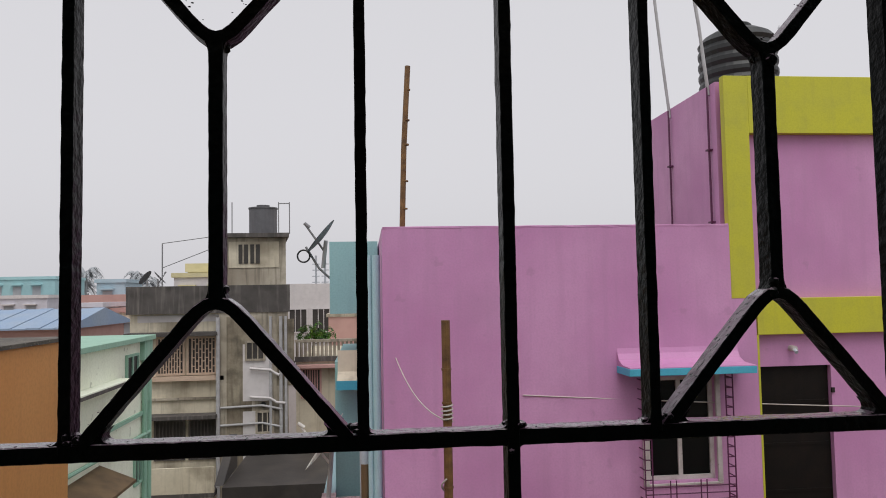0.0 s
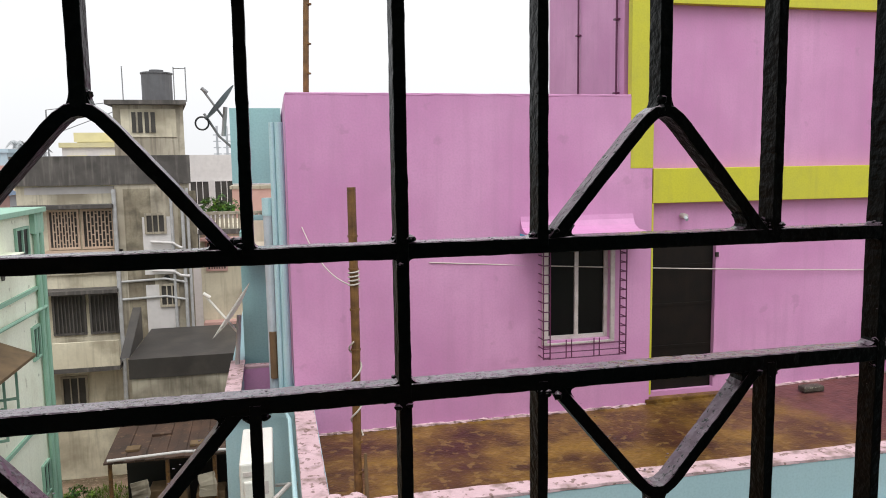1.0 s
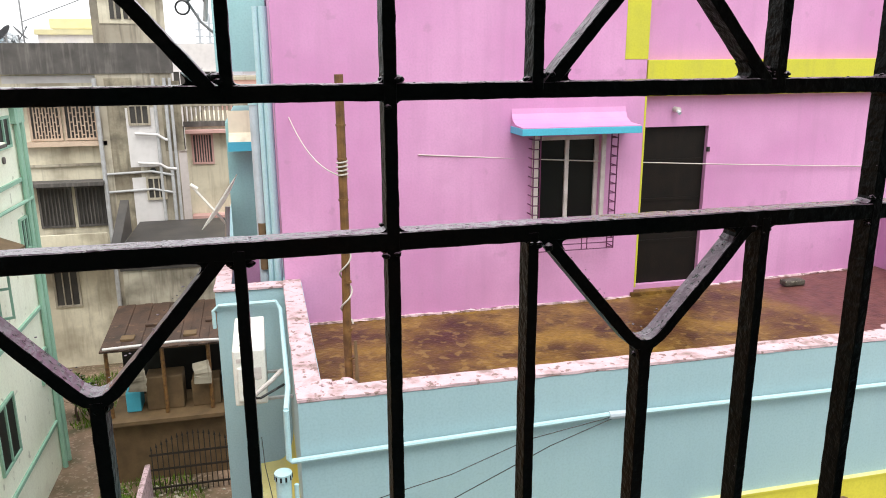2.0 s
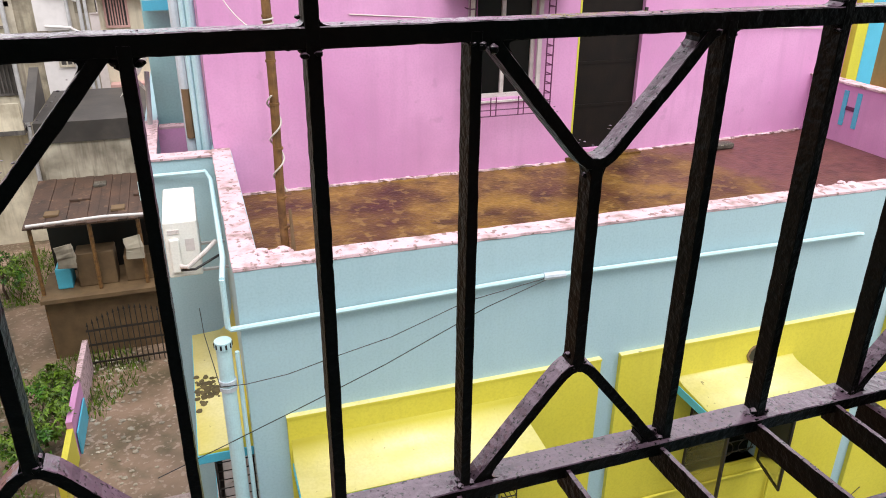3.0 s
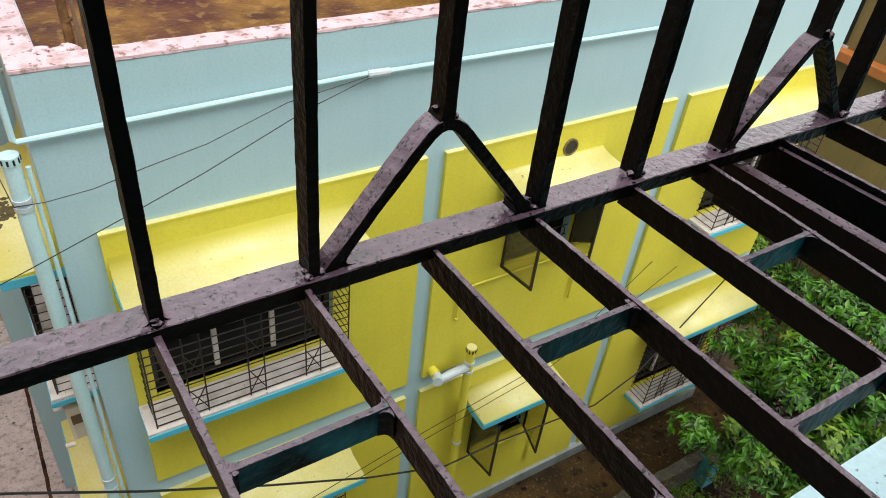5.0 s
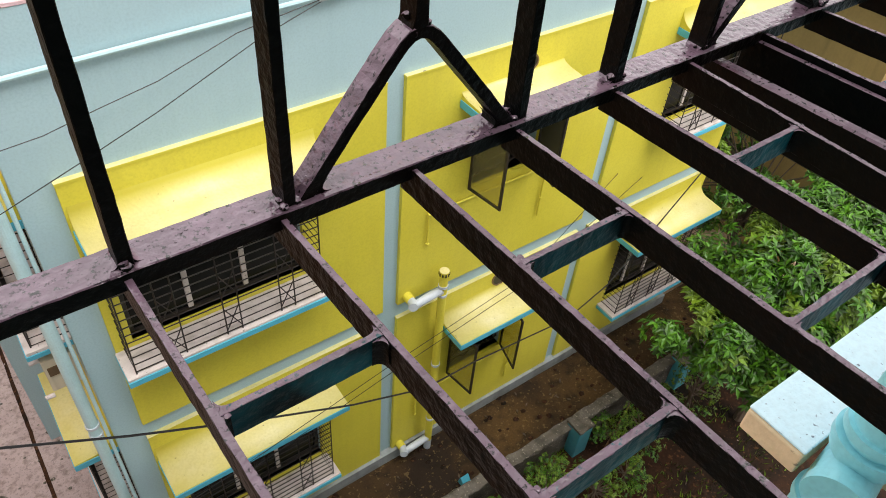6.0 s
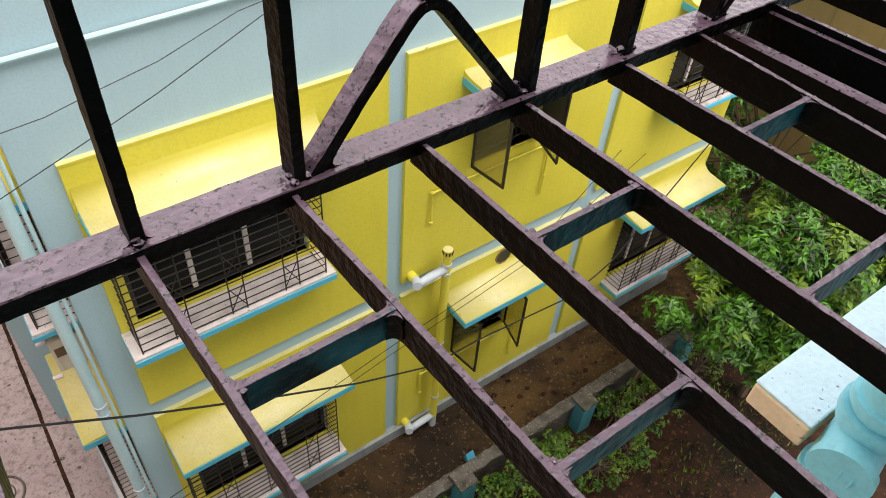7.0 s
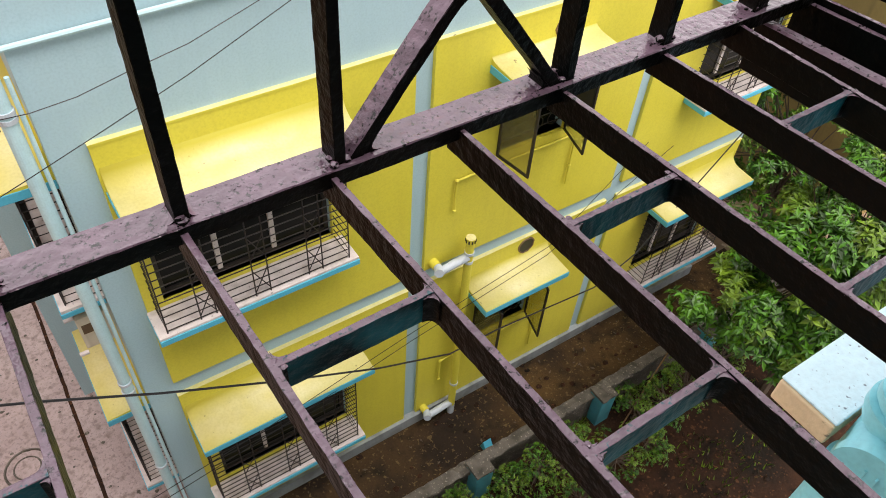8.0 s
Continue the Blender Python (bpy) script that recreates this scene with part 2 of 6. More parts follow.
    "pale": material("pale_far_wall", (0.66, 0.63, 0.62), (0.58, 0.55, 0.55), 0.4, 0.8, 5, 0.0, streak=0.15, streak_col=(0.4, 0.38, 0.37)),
    # far tones: rain haze is mixed into these base colours, no mist is built
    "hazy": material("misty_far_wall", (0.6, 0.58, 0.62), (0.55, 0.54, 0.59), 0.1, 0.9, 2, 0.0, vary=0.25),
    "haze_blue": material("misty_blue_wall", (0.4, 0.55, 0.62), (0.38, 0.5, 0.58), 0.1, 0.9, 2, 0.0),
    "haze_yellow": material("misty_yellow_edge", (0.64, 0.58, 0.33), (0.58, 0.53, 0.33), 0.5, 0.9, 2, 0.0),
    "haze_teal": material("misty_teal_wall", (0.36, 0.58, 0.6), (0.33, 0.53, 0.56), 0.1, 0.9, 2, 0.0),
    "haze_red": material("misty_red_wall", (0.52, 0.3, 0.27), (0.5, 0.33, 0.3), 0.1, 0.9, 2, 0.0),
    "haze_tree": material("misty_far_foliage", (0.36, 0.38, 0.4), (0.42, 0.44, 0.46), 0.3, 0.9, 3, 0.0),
    "tin": material("rusty_tin_roof", (0.05, 0.027, 0.018), (0.09, 0.046, 0.028), 1.6, 0.6, 20, 0.5, blotch=0.8, blotch_col=(0.022, 0.014, 0.01), blotch_scale=2.5, fleck=0.4, fleck_col=(0.2, 0.12, 0.07), fleck_scale=6, fleck_cut=0.62),
    "blue_tin": material("faded_blue_roof", (0.25, 0.35, 0.5), (0.3, 0.38, 0.48), 0.5, 0.6, 10, 0.1),
    "wood": material("old_brown_wood", (0.16, 0.1, 0.048), (0.1, 0.062, 0.03), 3, 0.7, 30, 0.3),
    "olive": material("olive_yellow_wall", (0.3, 0.21, 0.07), (0.24, 0.165, 0.055), 1.0, 0.7, 20, 0.1, streak=0.4, streak_col=(0.12, 0.09, 0.035)),
    "rust_orange": material("orange_ledge_paint", (0.6, 0.2, 0.05), None, 3, 0.6, 30, 0.1),
    "dish": material("grey_dish_metal", (0.45, 0.45, 0.46), (0.35, 0.34, 0.34), 5, 0.45, 40, 0.05),
    "dish_dark": material("dark_dish_mesh", (0.26, 0.26, 0.27), None, 8, 0.6, 40, 0.05),
    "room": material("plain_room_plaster", (0.6, 0.57, 0.52), (0.55, 0.52, 0.47), 1, 0.8, 30, 0.1),
    "own_wall": material("pale_blue_house_wall", (0.46, 0.56, 0.58), (0.4, 0.5, 0.52), 1, 0.7, 40, 0.15, streak=0.3, streak_col=(0.2, 0.24, 0.25)),
    "sooty": material("rain_blackened_plaster", (0.17, 0.14, 0.1), (0.34, 0.3, 0.22), 1.3, 0.8, 12, 0.3, streak=0.7, streak_col=(0.07, 0.056, 0.04), blotch=0.9, blotch_col=(0.07, 0.057, 0.04), blotch_scale=1.6),
    "dark_roof": material("rain_blackened_roof", (0.045, 0.039, 0.036), (0.028, 0.025, 0.023), 1.2, 0.5, 15, 0.4, blotch=0.6, blotch_col=(0.075, 0.065, 0.055), blotch_scale=1.5),
    # dark far panes, greyed in the colour for the haze before them
    "hazed_pane": material("haze_greyed_dark_glass", (0.045, 0.041, 0.038), (0.075, 0.068, 0.062), 1.5, 0.5, 20, 0.05, spec=0.3),
    "peach": material("peach_painted_iron", (0.62, 0.47, 0.36), (0.5, 0.37, 0.28), 3, 0.6, 40, 0.1),
}


tinted = bpy.data.materials.new("tinted_shutter_glass")
tinted.use_nodes = True
tb = tinted.node_tree.nodes["Principled BSDF"]
tb.inputs["Base Color"].default_value = (0.6, 0.56, 0.3, 1)
tb.inputs["Transmission Weight"].default_value, tb.inputs["Roughness"].default_value, tb.inputs["IOR"].default_value = 0.9, 0.08, 1.2
M["tinted"] = tinted

# ---- builders ----
ORIGIN = {}


def thing(name, at, label, category, group="", kind=""):
    ob = new(name)
    ob.location = at
    ob.empty_display_size = 0.1
    ORIGIN[ob] = Vector(at)
    return tagged(ob, label, category, group, kind)


def part(name, bm, mat, parent=None, label="", smooth=False):
    me = bpy.data.meshes.new(name)
    bmesh.ops.recalc_face_normals(bm, faces=bm.faces)
    bm.to_mesh(me)
    bm.free()
    me.materials.append(M[mat])
    if smooth:
        for p in me.polygons:
            p.use_smooth = True
    ob = new(name, me)
    ORIGIN[ob] = Vector((0, 0, 0))
    if parent is not None:
        ob.parent = parent
        ob.location = -ORIGIN[parent]
    return tagged(ob, label)


def solo(name, bm, mat, label, category, kind="", group="", smooth=False):
    return tagged(part(name, bm, mat, None, "", smooth), label, category, group, kind)


def B():
    return bmesh.new()


def box(bm, a, b, bevel=0.0):
    a, b = Vector(a), Vector(b)
    r = bmesh.ops.create_cube(bm, size=1.0, matrix=Matrix.Translation((a + b) / 2) @ Matrix.Diagonal((*(b - a), 1)))
    if bevel:
        es = list({e for v in r["verts"] for e in v.link_edges})
        bmesh.ops.bevel(bm, geom=es, offset=bevel, segments=2, affect="EDGES", profile=0.5)
    return bm


def rod(bm, p, q, r, seg=10, r2=None):
    p, q = Vector(p), Vector(q)
    d = q - p
    m = Matrix.Translation((p + q) / 2) @ d.to_track_quat("Z", "Y").to_matrix().to_4x4()
    bmesh.ops.create_cone(bm, cap_ends=True, segments=seg, radius1=r, radius2=r if r2 is None else r2, depth=d.length, matrix=m)
    return bm


def tube(bm, pts, r, seg=8):
    """A round pipe or cable through points, with closed ends."""
    pts = [Vector(p) for p in pts]
    rings = []
    side = None
    for i, p in enumerate(pts):
        d = (pts[min(i + 1, len(pts) - 1)] - pts[max(i - 1, 0)]).normalized()
        if side is None:
            side = d.cross(Vector((0, 0, 1)) if abs(d.z) < 0.9 else Vector((1, 0, 0))).normalized()
        side = (side - d * side.dot(d)).normalized()
        up = d.cross(side)
        rings.append([bm.verts.new(p + r * (math.cos(2 * math.pi * k / seg) * side + math.sin(2 * math.pi * k / seg) * up)) for k in range(seg)])
    for a, b in zip(rings, rings[1:]):
        for k in range(seg):
            bm.faces.new((a[k], a[(k + 1) % seg], b[(k + 1) % seg], b[k]))
    bm.faces.new(rings[0][::-1])
    bm.faces.new(rings[-1])
    return bm


def prism(bm, profile, x0, x1, axis="x"):
    """A solid from an outline of (depth, height), drawn out along x or y."""
    def at(x, u, v):
        return (x, u, v) if axis == "x" else (u, x, v)
    a = [bm.verts.new(at(x0, *p)) for p in profile]
    b = [bm.verts.new(at(x1, *p)) for p in profile]
    n = len(profile)
    for k in range(n):
        bm.faces.new((a[k], a[(k + 1) % n], b[(k + 1) % n], b[k]))
    bm.faces.new(a[::-1])
    bm.faces.new(b)
    return bm


def strip(bm, pts, wide, deep, out, jitter=0.0, step=0.012, wobble=0.0):
    """A flat iron bar bent through points; out: the way its depth points; wobble: hand-brushed unevenness."""
    out = Vector(out).normalized()
    pts = [Vector(p) for p in pts]
    fine = [pts[0]]
    for p, q in zip(pts, pts[1:]):
        n = max(1, int((q - p).length / step))
        fine += [p.lerp(q, k / n) for k in range(1, n + 1)]
    rings = []
    for i, p in enumerate(fine):
        d = (fine[min(i + 1, len(fine) - 1)] - fine[max(i - 1, 0)]).normalized()
        s = d.cross(out).normalized()
        w, h, c = wide / 2, deep / 2, min(wide, deep) * (0.06 if wobble else 0.16)
        if wobble:
            p = p + s * wobble * noise.noise(p * 31) + out * wobble * noise.noise(p * 27 + Vector((5, 5, 5)))
            w += wobble * 1.6 * noise.noise(p * 95 + Vector((9, 0, 0)))
            h += wobble * 1.2 * noise.noise(p * 80)
        shape = [(w - c, h), (w, h - c), (w, -h + c), (w - c, -h), (-w + c, -h), (-w, -h + c), (-w, h - c), (-w + c, h)]
        rings.append([bm.verts.new(p + s * (a + random.gauss(0, jitter)) + out * (b + random.gauss(0, jitter))) for a, b in shape])
    for a, b in zip(rings, rings[1:]):
        for k in range(8):
            bm.faces.new((a[k], a[(k + 1) % 8], b[(k + 1) % 8], b[k]))
    bm.faces.new(rings[0][::-1])
    bm.faces.new(rings[-1])
    return bm


def lump(bm, p, r, squash=(1, 1, 1), fine=2):
    res = bmesh.ops.create_icosphere(bm, subdivisions=fine, radius=r, matrix=Matrix.Translation(p) @ Matrix.Diagonal((*squash, 1)))
    for v in res["verts"]:
        v.co += (v.co - Vector(p)) * random.uniform(-0.18, 0.18)
    return bm


def sag(p, q, drop, n=14):
    p, q = Vector(p), Vector(q)
    return [p.lerp(q, k / n) - Vector((0, 0, drop * 4 * (k / n) * (1 - k / n))) for k in range(n + 1)]


# ---- setting ----
GROUND, FLOOR = -7.7, -0.24
solo("ground", box(B(), (-400, -400, GROUND - 0.3), (400, 900, GROUND)), "earth", "muddy brown earth with patches of grass", "ground", "structure")
solo("road", box(B(), (-3.3, -30, GROUND), (0.0, 7.2, GROUND + 0.012)), "lane", "wet grey concrete lane beside the house", "road", "structure")
drain = strip(B(), [(-0.97, y, GROUND + 0.014) for y in (-3, -1, 0.5, 1.5, 3, 4.5, 6.9)], 0.05, 0.006, (0, 0, 1), 0.004, 0.15)
solo("drain_gap", drain, "soil", "dark narrow drain gap along the lane", "drain", "structure")
solo("yard", box(B(), (0.0, -1.3, GROUND), (10.6, 0.02, GROUND + 0.02)), "yard", "mossy brown concrete yard strip", "yard", "structure")
solo("garden_soil", box(B(), (1.0, -5.4, GROUND), (18, -1.42, GROUND + 0.02)), "soil", "wet brown garden soil", "soil", "structure")

ring = [(-1.77 + 0.3 * math.cos(a), 2.2 + 0.3 * math.sin(a), GROUND + 0.018) for a in np.linspace(0, 6.283, 33)]
cover = thing("manhole_cover", (-1.77, 2.2, GROUND), "round cement manhole cover set in the lane", "manhole")
part("cover_rim", tube(B(), ring, 0.018, 6), "wallcap", cover)
part("cover_plate", rod(B(), (-1.77, 2.2, GROUND), (-1.77, 2.2, GROUND + 0.02), 0.27, 28), "lane", cover)
part("cover_rim", tube(B(), [(-1.77 + (p[0] + 1.77) * 0.6, 2.2 + (p[1] - 2.2) * 0.6, p[2] + 0.002) for p in ring], 0.012, 6), "wallcap", cover)
random.seed(12)
bm = B()
for _ in range(300):
    x, y = random.uniform(0.6, 10.4), random.uniform(-1.3, -0.02)
    if random.random() < 0.45:
        x, y = random.uniform(2.5, 13), random.uniform(-5.3, -1.45)
    a, r = random.uniform(0, 6.283), random.choice((0.01, 0.014, 0.02, 0.04)) * random.uniform(0.7, 1.3)
    d, e = Vector((math.cos(a), math.sin(a), random.uniform(-0.2, 0.5))) * r, Vector((-math.sin(a), math.cos(a), random.uniform(-0.2, 0.5))) * r * 0.4
    c = Vector((x, y, GROUND + 0.026 + 0.5 * r))
    bm.faces.new([bm.verts.new(p) for p in (c - d, c + e, c + d, c - e)])
solo("leaf_litter", bm, "litter", "wet brown leaf litter scattered over the yard", "litter", "stuff")
bm = B()
for _ in range(9000):
    x = random.uniform(2.3, 12)
    y = random.choice((random.gauss(-1.52, 0.06), random.uniform(-4.5, -1.5), random.gauss(-1.27, 0.03)))
    if noise.noise((x * 1.1, y * 1.1, 7)) < 0.08:
        continue
    h, w2 = random.uniform(0.04, 0.16), Vector((random.uniform(-1, 1), random.uniform(-1, 1), 0)).normalized() * 0.012
    p = Vector((x, y, GROUND + 0.02))
    bm.faces.new([bm.verts.new(q) for q in (p - w2, p + w2, p + Vector((random.uniform(-0.06, 0.06), random.uniform(-0.06, 0.06), h)))])
solo("weeds", bm, "leaf_young", "small green weeds along the yard wall", "weeds", "stuff")
bm = B()
for _ in range(240):
    p = Vector((random.uniform(-3.1, -0.1), random.uniform(-2, 7), GROUND + 0.012))
    lump(bm, p, random.uniform(0.008, 0.03), (1.2, 1, 0.4))
solo("pebbles", bm, "wallcap", "small pebbles and grit on the wet lane", "pebbles", "stuff")

# Home side: the wall round the window, and a plain room behind it.
WY = -5.42
w = B()
box(w, (-7, WY - 0.22, GROUND), (7, WY, 2.2))
box(w, (-7, WY - 0.22, 3.95), (7, WY, 5.2))
box(w, (-7, WY - 0.22, 2.2), (-1.25, WY, 3.95))
box(w, (1.35, WY - 0.22, 2.2), (7, WY, 3.95))
solo("wall_home", w, "own_wall", "pale blue rendered house wall with a window opening", "wall", "structure")
solo("wall_room_back", box(B(), (-3, -9.2, 1.0), (3, -9.05, 4.3)), "room", "plain plastered room wall", "wall", "structure")
solo("wall_room_west", box(B(), (-3.15, -9.2, 1.0), (-3, WY - 0.22, 4.3)), "room", "plain plastered room wall", "wall", "structure")
solo("wall_room_east", box(B(), (3, -9.2, 1.0), (3.15, WY - 0.22, 4.3)), "room", "plain plastered room wall", "wall", "structure")
solo("floor", box(B(), (-3, -9.05, 0.9), (3, WY - 0.22, 1.0)), "room", "plain cement room floor", "floor", "structure")
solo("ceiling", box(B(), (-3, -9.05, 4.3), (3, WY - 0.22, 4.4)), "room", "plain plastered room ceiling", "ceiling", "structure")

# ---- the iron grille that the camera looks through ----
PITCH, GX, GY, GZ = 0.1137, -0.043, -4.672, 2.782
cs, sn = math.cos(0.01), math.sin(0.01)


def gp(u, v, d=0.0):
    return Vector((GX + u * cs + d * sn, GY + u * sn - d * cs, GZ + v))


OUT = Vector((sn, -cs, 0))


def bar_at(k):
    """Where the k-th upright stands along the grille."""
    return k // 4 * 0.4545 + (0.003, 0.12, 0.229, 0.34)[k % 4] + (0.01 if k == 5 else 0)


grille = thing("window_grille", (GX, WY, GZ - 0.536), "wet black-enamelled iron box grille on the window", "grille")
LO, HI = -8, 12
WOB = 0.00022
LEVELS = [(-0.536, 0.0125), (-0.115, 0.0075), (0.0, 0.0065), (0.426, 0.0075), (0.541, 0.0075), (0.962, 0.0125)]
SECTIONS = ((-0.536, -0.115), (0.0, 0.426), (0.541, 0.962))
ALONG, UPWARD = Vector((cs, sn, 0)), Vector((0, 0, 1))


def fillet(bm, c, a, b, r, n, half):
    """A hollow-cheeked weld in the corner between the ways a and b, half thick to either side along n."""
    edge = [c - (a + b) * 0.003] + [c + a * r * (1 - t) ** 2 + b * r * t ** 2 for t in (0, 0.2, 0.4, 0.6, 0.8, 1)]
    x, y = [bm.verts.new(p - n * half) for p in edge], [bm.verts.new(p + n * half) for p in edge]
    for k in range(len(edge)):
        j = (k + 1) % len(edge)
        bm.faces.new((x[k], x[j], y[j], y[k]))
    bm.faces.new(x[::-1])
    bm.faces.new(y)


def flakes(bm, p, q, count, spread, up, small=1.0):
    """Blisters of old paint along a bar."""
    for _ in range(count):
        lump(bm, p.lerp(q, random.random()) + Vector((random.uniform(-1, 1) * spread[0], random.uniform(-1, 1) * spread[1], up)),
             random.uniform(0.0004, 0.00095) * small, (1.5, 1.5, 0.55), 1)


random.seed(77)
for v, half in LEVELS:
    low = v < -0.5
    tall, deep = (0.016, 0.03) if low else (half * 2, 0.02)
    bm = B()
    strip(bm, [gp(bar_at(LO), v), gp(bar_at(HI), v)], tall, deep, OUT, 0.00008, 0.006, WOB)
    flakes(bm, gp(bar_at(LO), v), gp(bar_at(HI), v), 260 if low else 150, (0, deep * 0.42), tall / 2)
    flakes(bm, gp(bar_at(LO), v), gp(bar_at(HI), v), 60, (0, deep * 0.4), -tall / 2, 1.4)
    above, below = v in (-0.536, 0.0, 0.541), v in (-0.115, 0.426, 0.962)
    for k in range(LO, HI + 1):
        if k % 4 == 2:
            continue
        u = bar_at(k)
        for sz in (-1, 1):
            if (sz == 1 and not above and k % 4) or (sz == -1 and not below and k % 4) or (low and sz == -1):
                continue
            for sx in (-1, 1):
                # the arms stand in the corner towards the middle bar
                if (k % 4 == 1 and sx == 1) or (k % 4 == 3 and sx == -1):
                    continue
                fillet(bm, gp(u + sx * 0.0045, v + sz * tall / 2), ALONG * sx, UPWARD * sz, random.uniform(0.004, 0.0085), OUT, 0.0085)
            for _ in range(3):
                lump(bm, gp(u + random.uniform(-0.009, 0.009), v + sz * (tall / 2 + random.uniform(0.0, 0.006)), random.uniform(-0.002, 0.011)),
                     random.uniform(0.0016, 0.0038), (1.3, 1.2, 0.9))
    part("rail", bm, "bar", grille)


def fork(k, v, s, thick):
    """A bar bent into a pair of arms with a rounded apex, welded at both feet."""
    c = bar_at(k)
    lift = 1.115 if v < -0.5 else 1.055
    arm = [(0.102, 0.0), (0.06, 0.0475), (0.03, 0.0805), (0.021, 0.0905), (0.0135, 0.098), (0.007, 0.1025), (0.0, 0.104)]
    arm = [(x, y * lift) for x, y in arm]
    pts = [(-x, y) for x, y in arm] + arm[-2::-1]
    bm = strip(B(), [gp(c + x, v + s * y) for x, y in pts], 0.010, 0.02, OUT, 0.00008, 0.006, WOB)
    slope = Vector((-0.66, 0, 0.75))
    for side in (-1, 1):
        up = (ALONG * slope.x * side + UPWARD * slope.z * s).normalized()
        fillet(bm, gp(c + side * 0.0885, v + s * thick), ALONG * -side, up, random.uniform(0.011, 0.017), OUT, 0.009)
        fillet(bm, gp(c + side * 0.0055, v + s * (0.104 * lift + 0.0045)), UPWARD * s, (ALONG * side * 0.66 - UPWARD * s * 0.75).normalized(), random.uniform(0.007, 0.012), OUT, 0.009)
        foot, apex = gp(c + side * 0.1, v + s * 0.004), gp(c, v + s * 0.104 * lift)
        flakes(bm, foot, apex, 22, (0.004, 0.008), 0.0065)
        for _ in range(3):
            lump(bm, gp(c + side * random.uniform(0.096, 0.108), v + s * random.uniform(0.007, 0.014), random.uniform(0, 0.011)), random.uniform(0.002, 0.004))
    return bm


FLOOR_BARS = {0: (0.0, 0.02), 1: (0.1118, 0.012), 2: (0.2255, -0.014), 3: (0.3323, -0.001), 4: (0.4537, 0.0), 5: (0.5605, -0.07)}


def floor_at(k, d):
    f0, f1 = FLOOR_BARS.get(k, (bar_at(k), 0.0))
    return gp(f0 + f1 * d, -0.5478 + 0.046 * d, d)


for k in range(LO, HI + 1):
    u = bar_at(k)
    for lo, hi in SECTIONS:
        if k % 4 == 2:
            bm = strip(B(), [gp(u, lo + (0.116 if lo < -0.5 else 0.11)), gp(u, hi - 0.11)], 0.011, 0.02, OUT, 0.00008, 0.006, WOB)
            for f in (lo + (0.121 if lo < -0.5 else 0.115), hi - 0.115):
                for _ in range(4):
                    lump(bm, gp(u + random.uniform(-0.006, 0.006), f + random.uniform(-0.006, 0.006), random.uniform(-0.004, 0.01)), random.uniform(0.003, 0.0055))
            flakes(bm, gp(u, lo + 0.12), gp(u, hi - 0.12), 26, (0.0055, 0.009), 0, 0.8)
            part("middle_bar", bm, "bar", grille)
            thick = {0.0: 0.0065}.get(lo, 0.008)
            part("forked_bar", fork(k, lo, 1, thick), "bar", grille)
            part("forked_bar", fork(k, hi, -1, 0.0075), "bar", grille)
        elif k % 4:
            bm = strip(B(), [gp(u, lo), gp(u, hi)], 0.009, 0.021, OUT, 0.00008, 0.006, WOB)
            flakes(bm, gp(u, lo), gp(u, hi), 26, (0.0045, 0.009), 0, 0.8)
            part("upright_bar", bm, "bar", grille)
    if k % 4 == 0:
        bm = strip(B(), [gp(u, -0.536), gp(u, 0.962)], 0.010, 0.021, OUT, 0.00008, 0.006, WOB)
        flakes(bm, gp(u, -0.536), gp(u, 0.962), 80, (0.005, 0.009), 0, 0.8)
        part("upright_bar", bm, "bar", grille)
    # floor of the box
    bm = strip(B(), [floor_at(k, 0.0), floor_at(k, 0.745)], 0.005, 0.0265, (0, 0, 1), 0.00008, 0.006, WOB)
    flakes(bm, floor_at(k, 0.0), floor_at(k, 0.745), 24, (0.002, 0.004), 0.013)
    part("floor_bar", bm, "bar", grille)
    if k < HI:
        for j, d in enumerate((0.144, 0.284, 0.424, 0.564)):
            if (k + j) % 2 == 0:
                p, q = floor_at(k, d), floor_at(k + 1, d)
                way, cross = (q - p).normalized(), Vector((sn, -cs, 0.046)).normalized()
                bm = strip(B(), [p, q], 0.005, 0.025, (0, 0, 1), 0.00008, 0.006, WOB)
                flakes(bm, p, q, 4, (0.002, 0.002), 0.0122)
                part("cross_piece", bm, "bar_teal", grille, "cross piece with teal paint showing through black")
                for e, along in ((p, way), (q, -way)):
                    bm = B()
                    for sd in (-1, 1):
                        fillet(bm, e + along * 0.0034 + cross * sd * 0.0034, along, cross * sd, random.uniform(0.004, 0.0085), UPWARD, 0.0115)
                    for _ in range(2):
                        lump(bm, e + along * random.uniform(-0.003, 0.006) + cross * random.uniform(-0.006, 0.006) + UPWARD * 0.012, random.uniform(0.001, 0.0019), (1.4, 1.4, 0.5))
                    part("weld", bm, "bar", grille)
plate = strip(B(), [gp(0.625, -0.583, -0.005), gp(0.622, -0.55, 0.745)], 0.014, 0.06, (0, 0, 1), 0.00006)
part("angle_leg", strip(B(), [gp(0.676, -0.572), gp(0.676, -0.538, 0.745)], 0.006, 0.062, (0, 0, 1), 0.00006), "bar", grille, "black iron angle beside the bracket plate")
part("bracket_plate", plate, "bar", grille, "broad black iron bracket plate")
for s in (LO, HI):
    part("end_bar", strip(B(), [gp(bar_at(s), 0.962), gp(bar_at(s), 0.962, 0.745)], 0.012, 0.02, (0, 0, 1), 0.0004), "bar", grille)

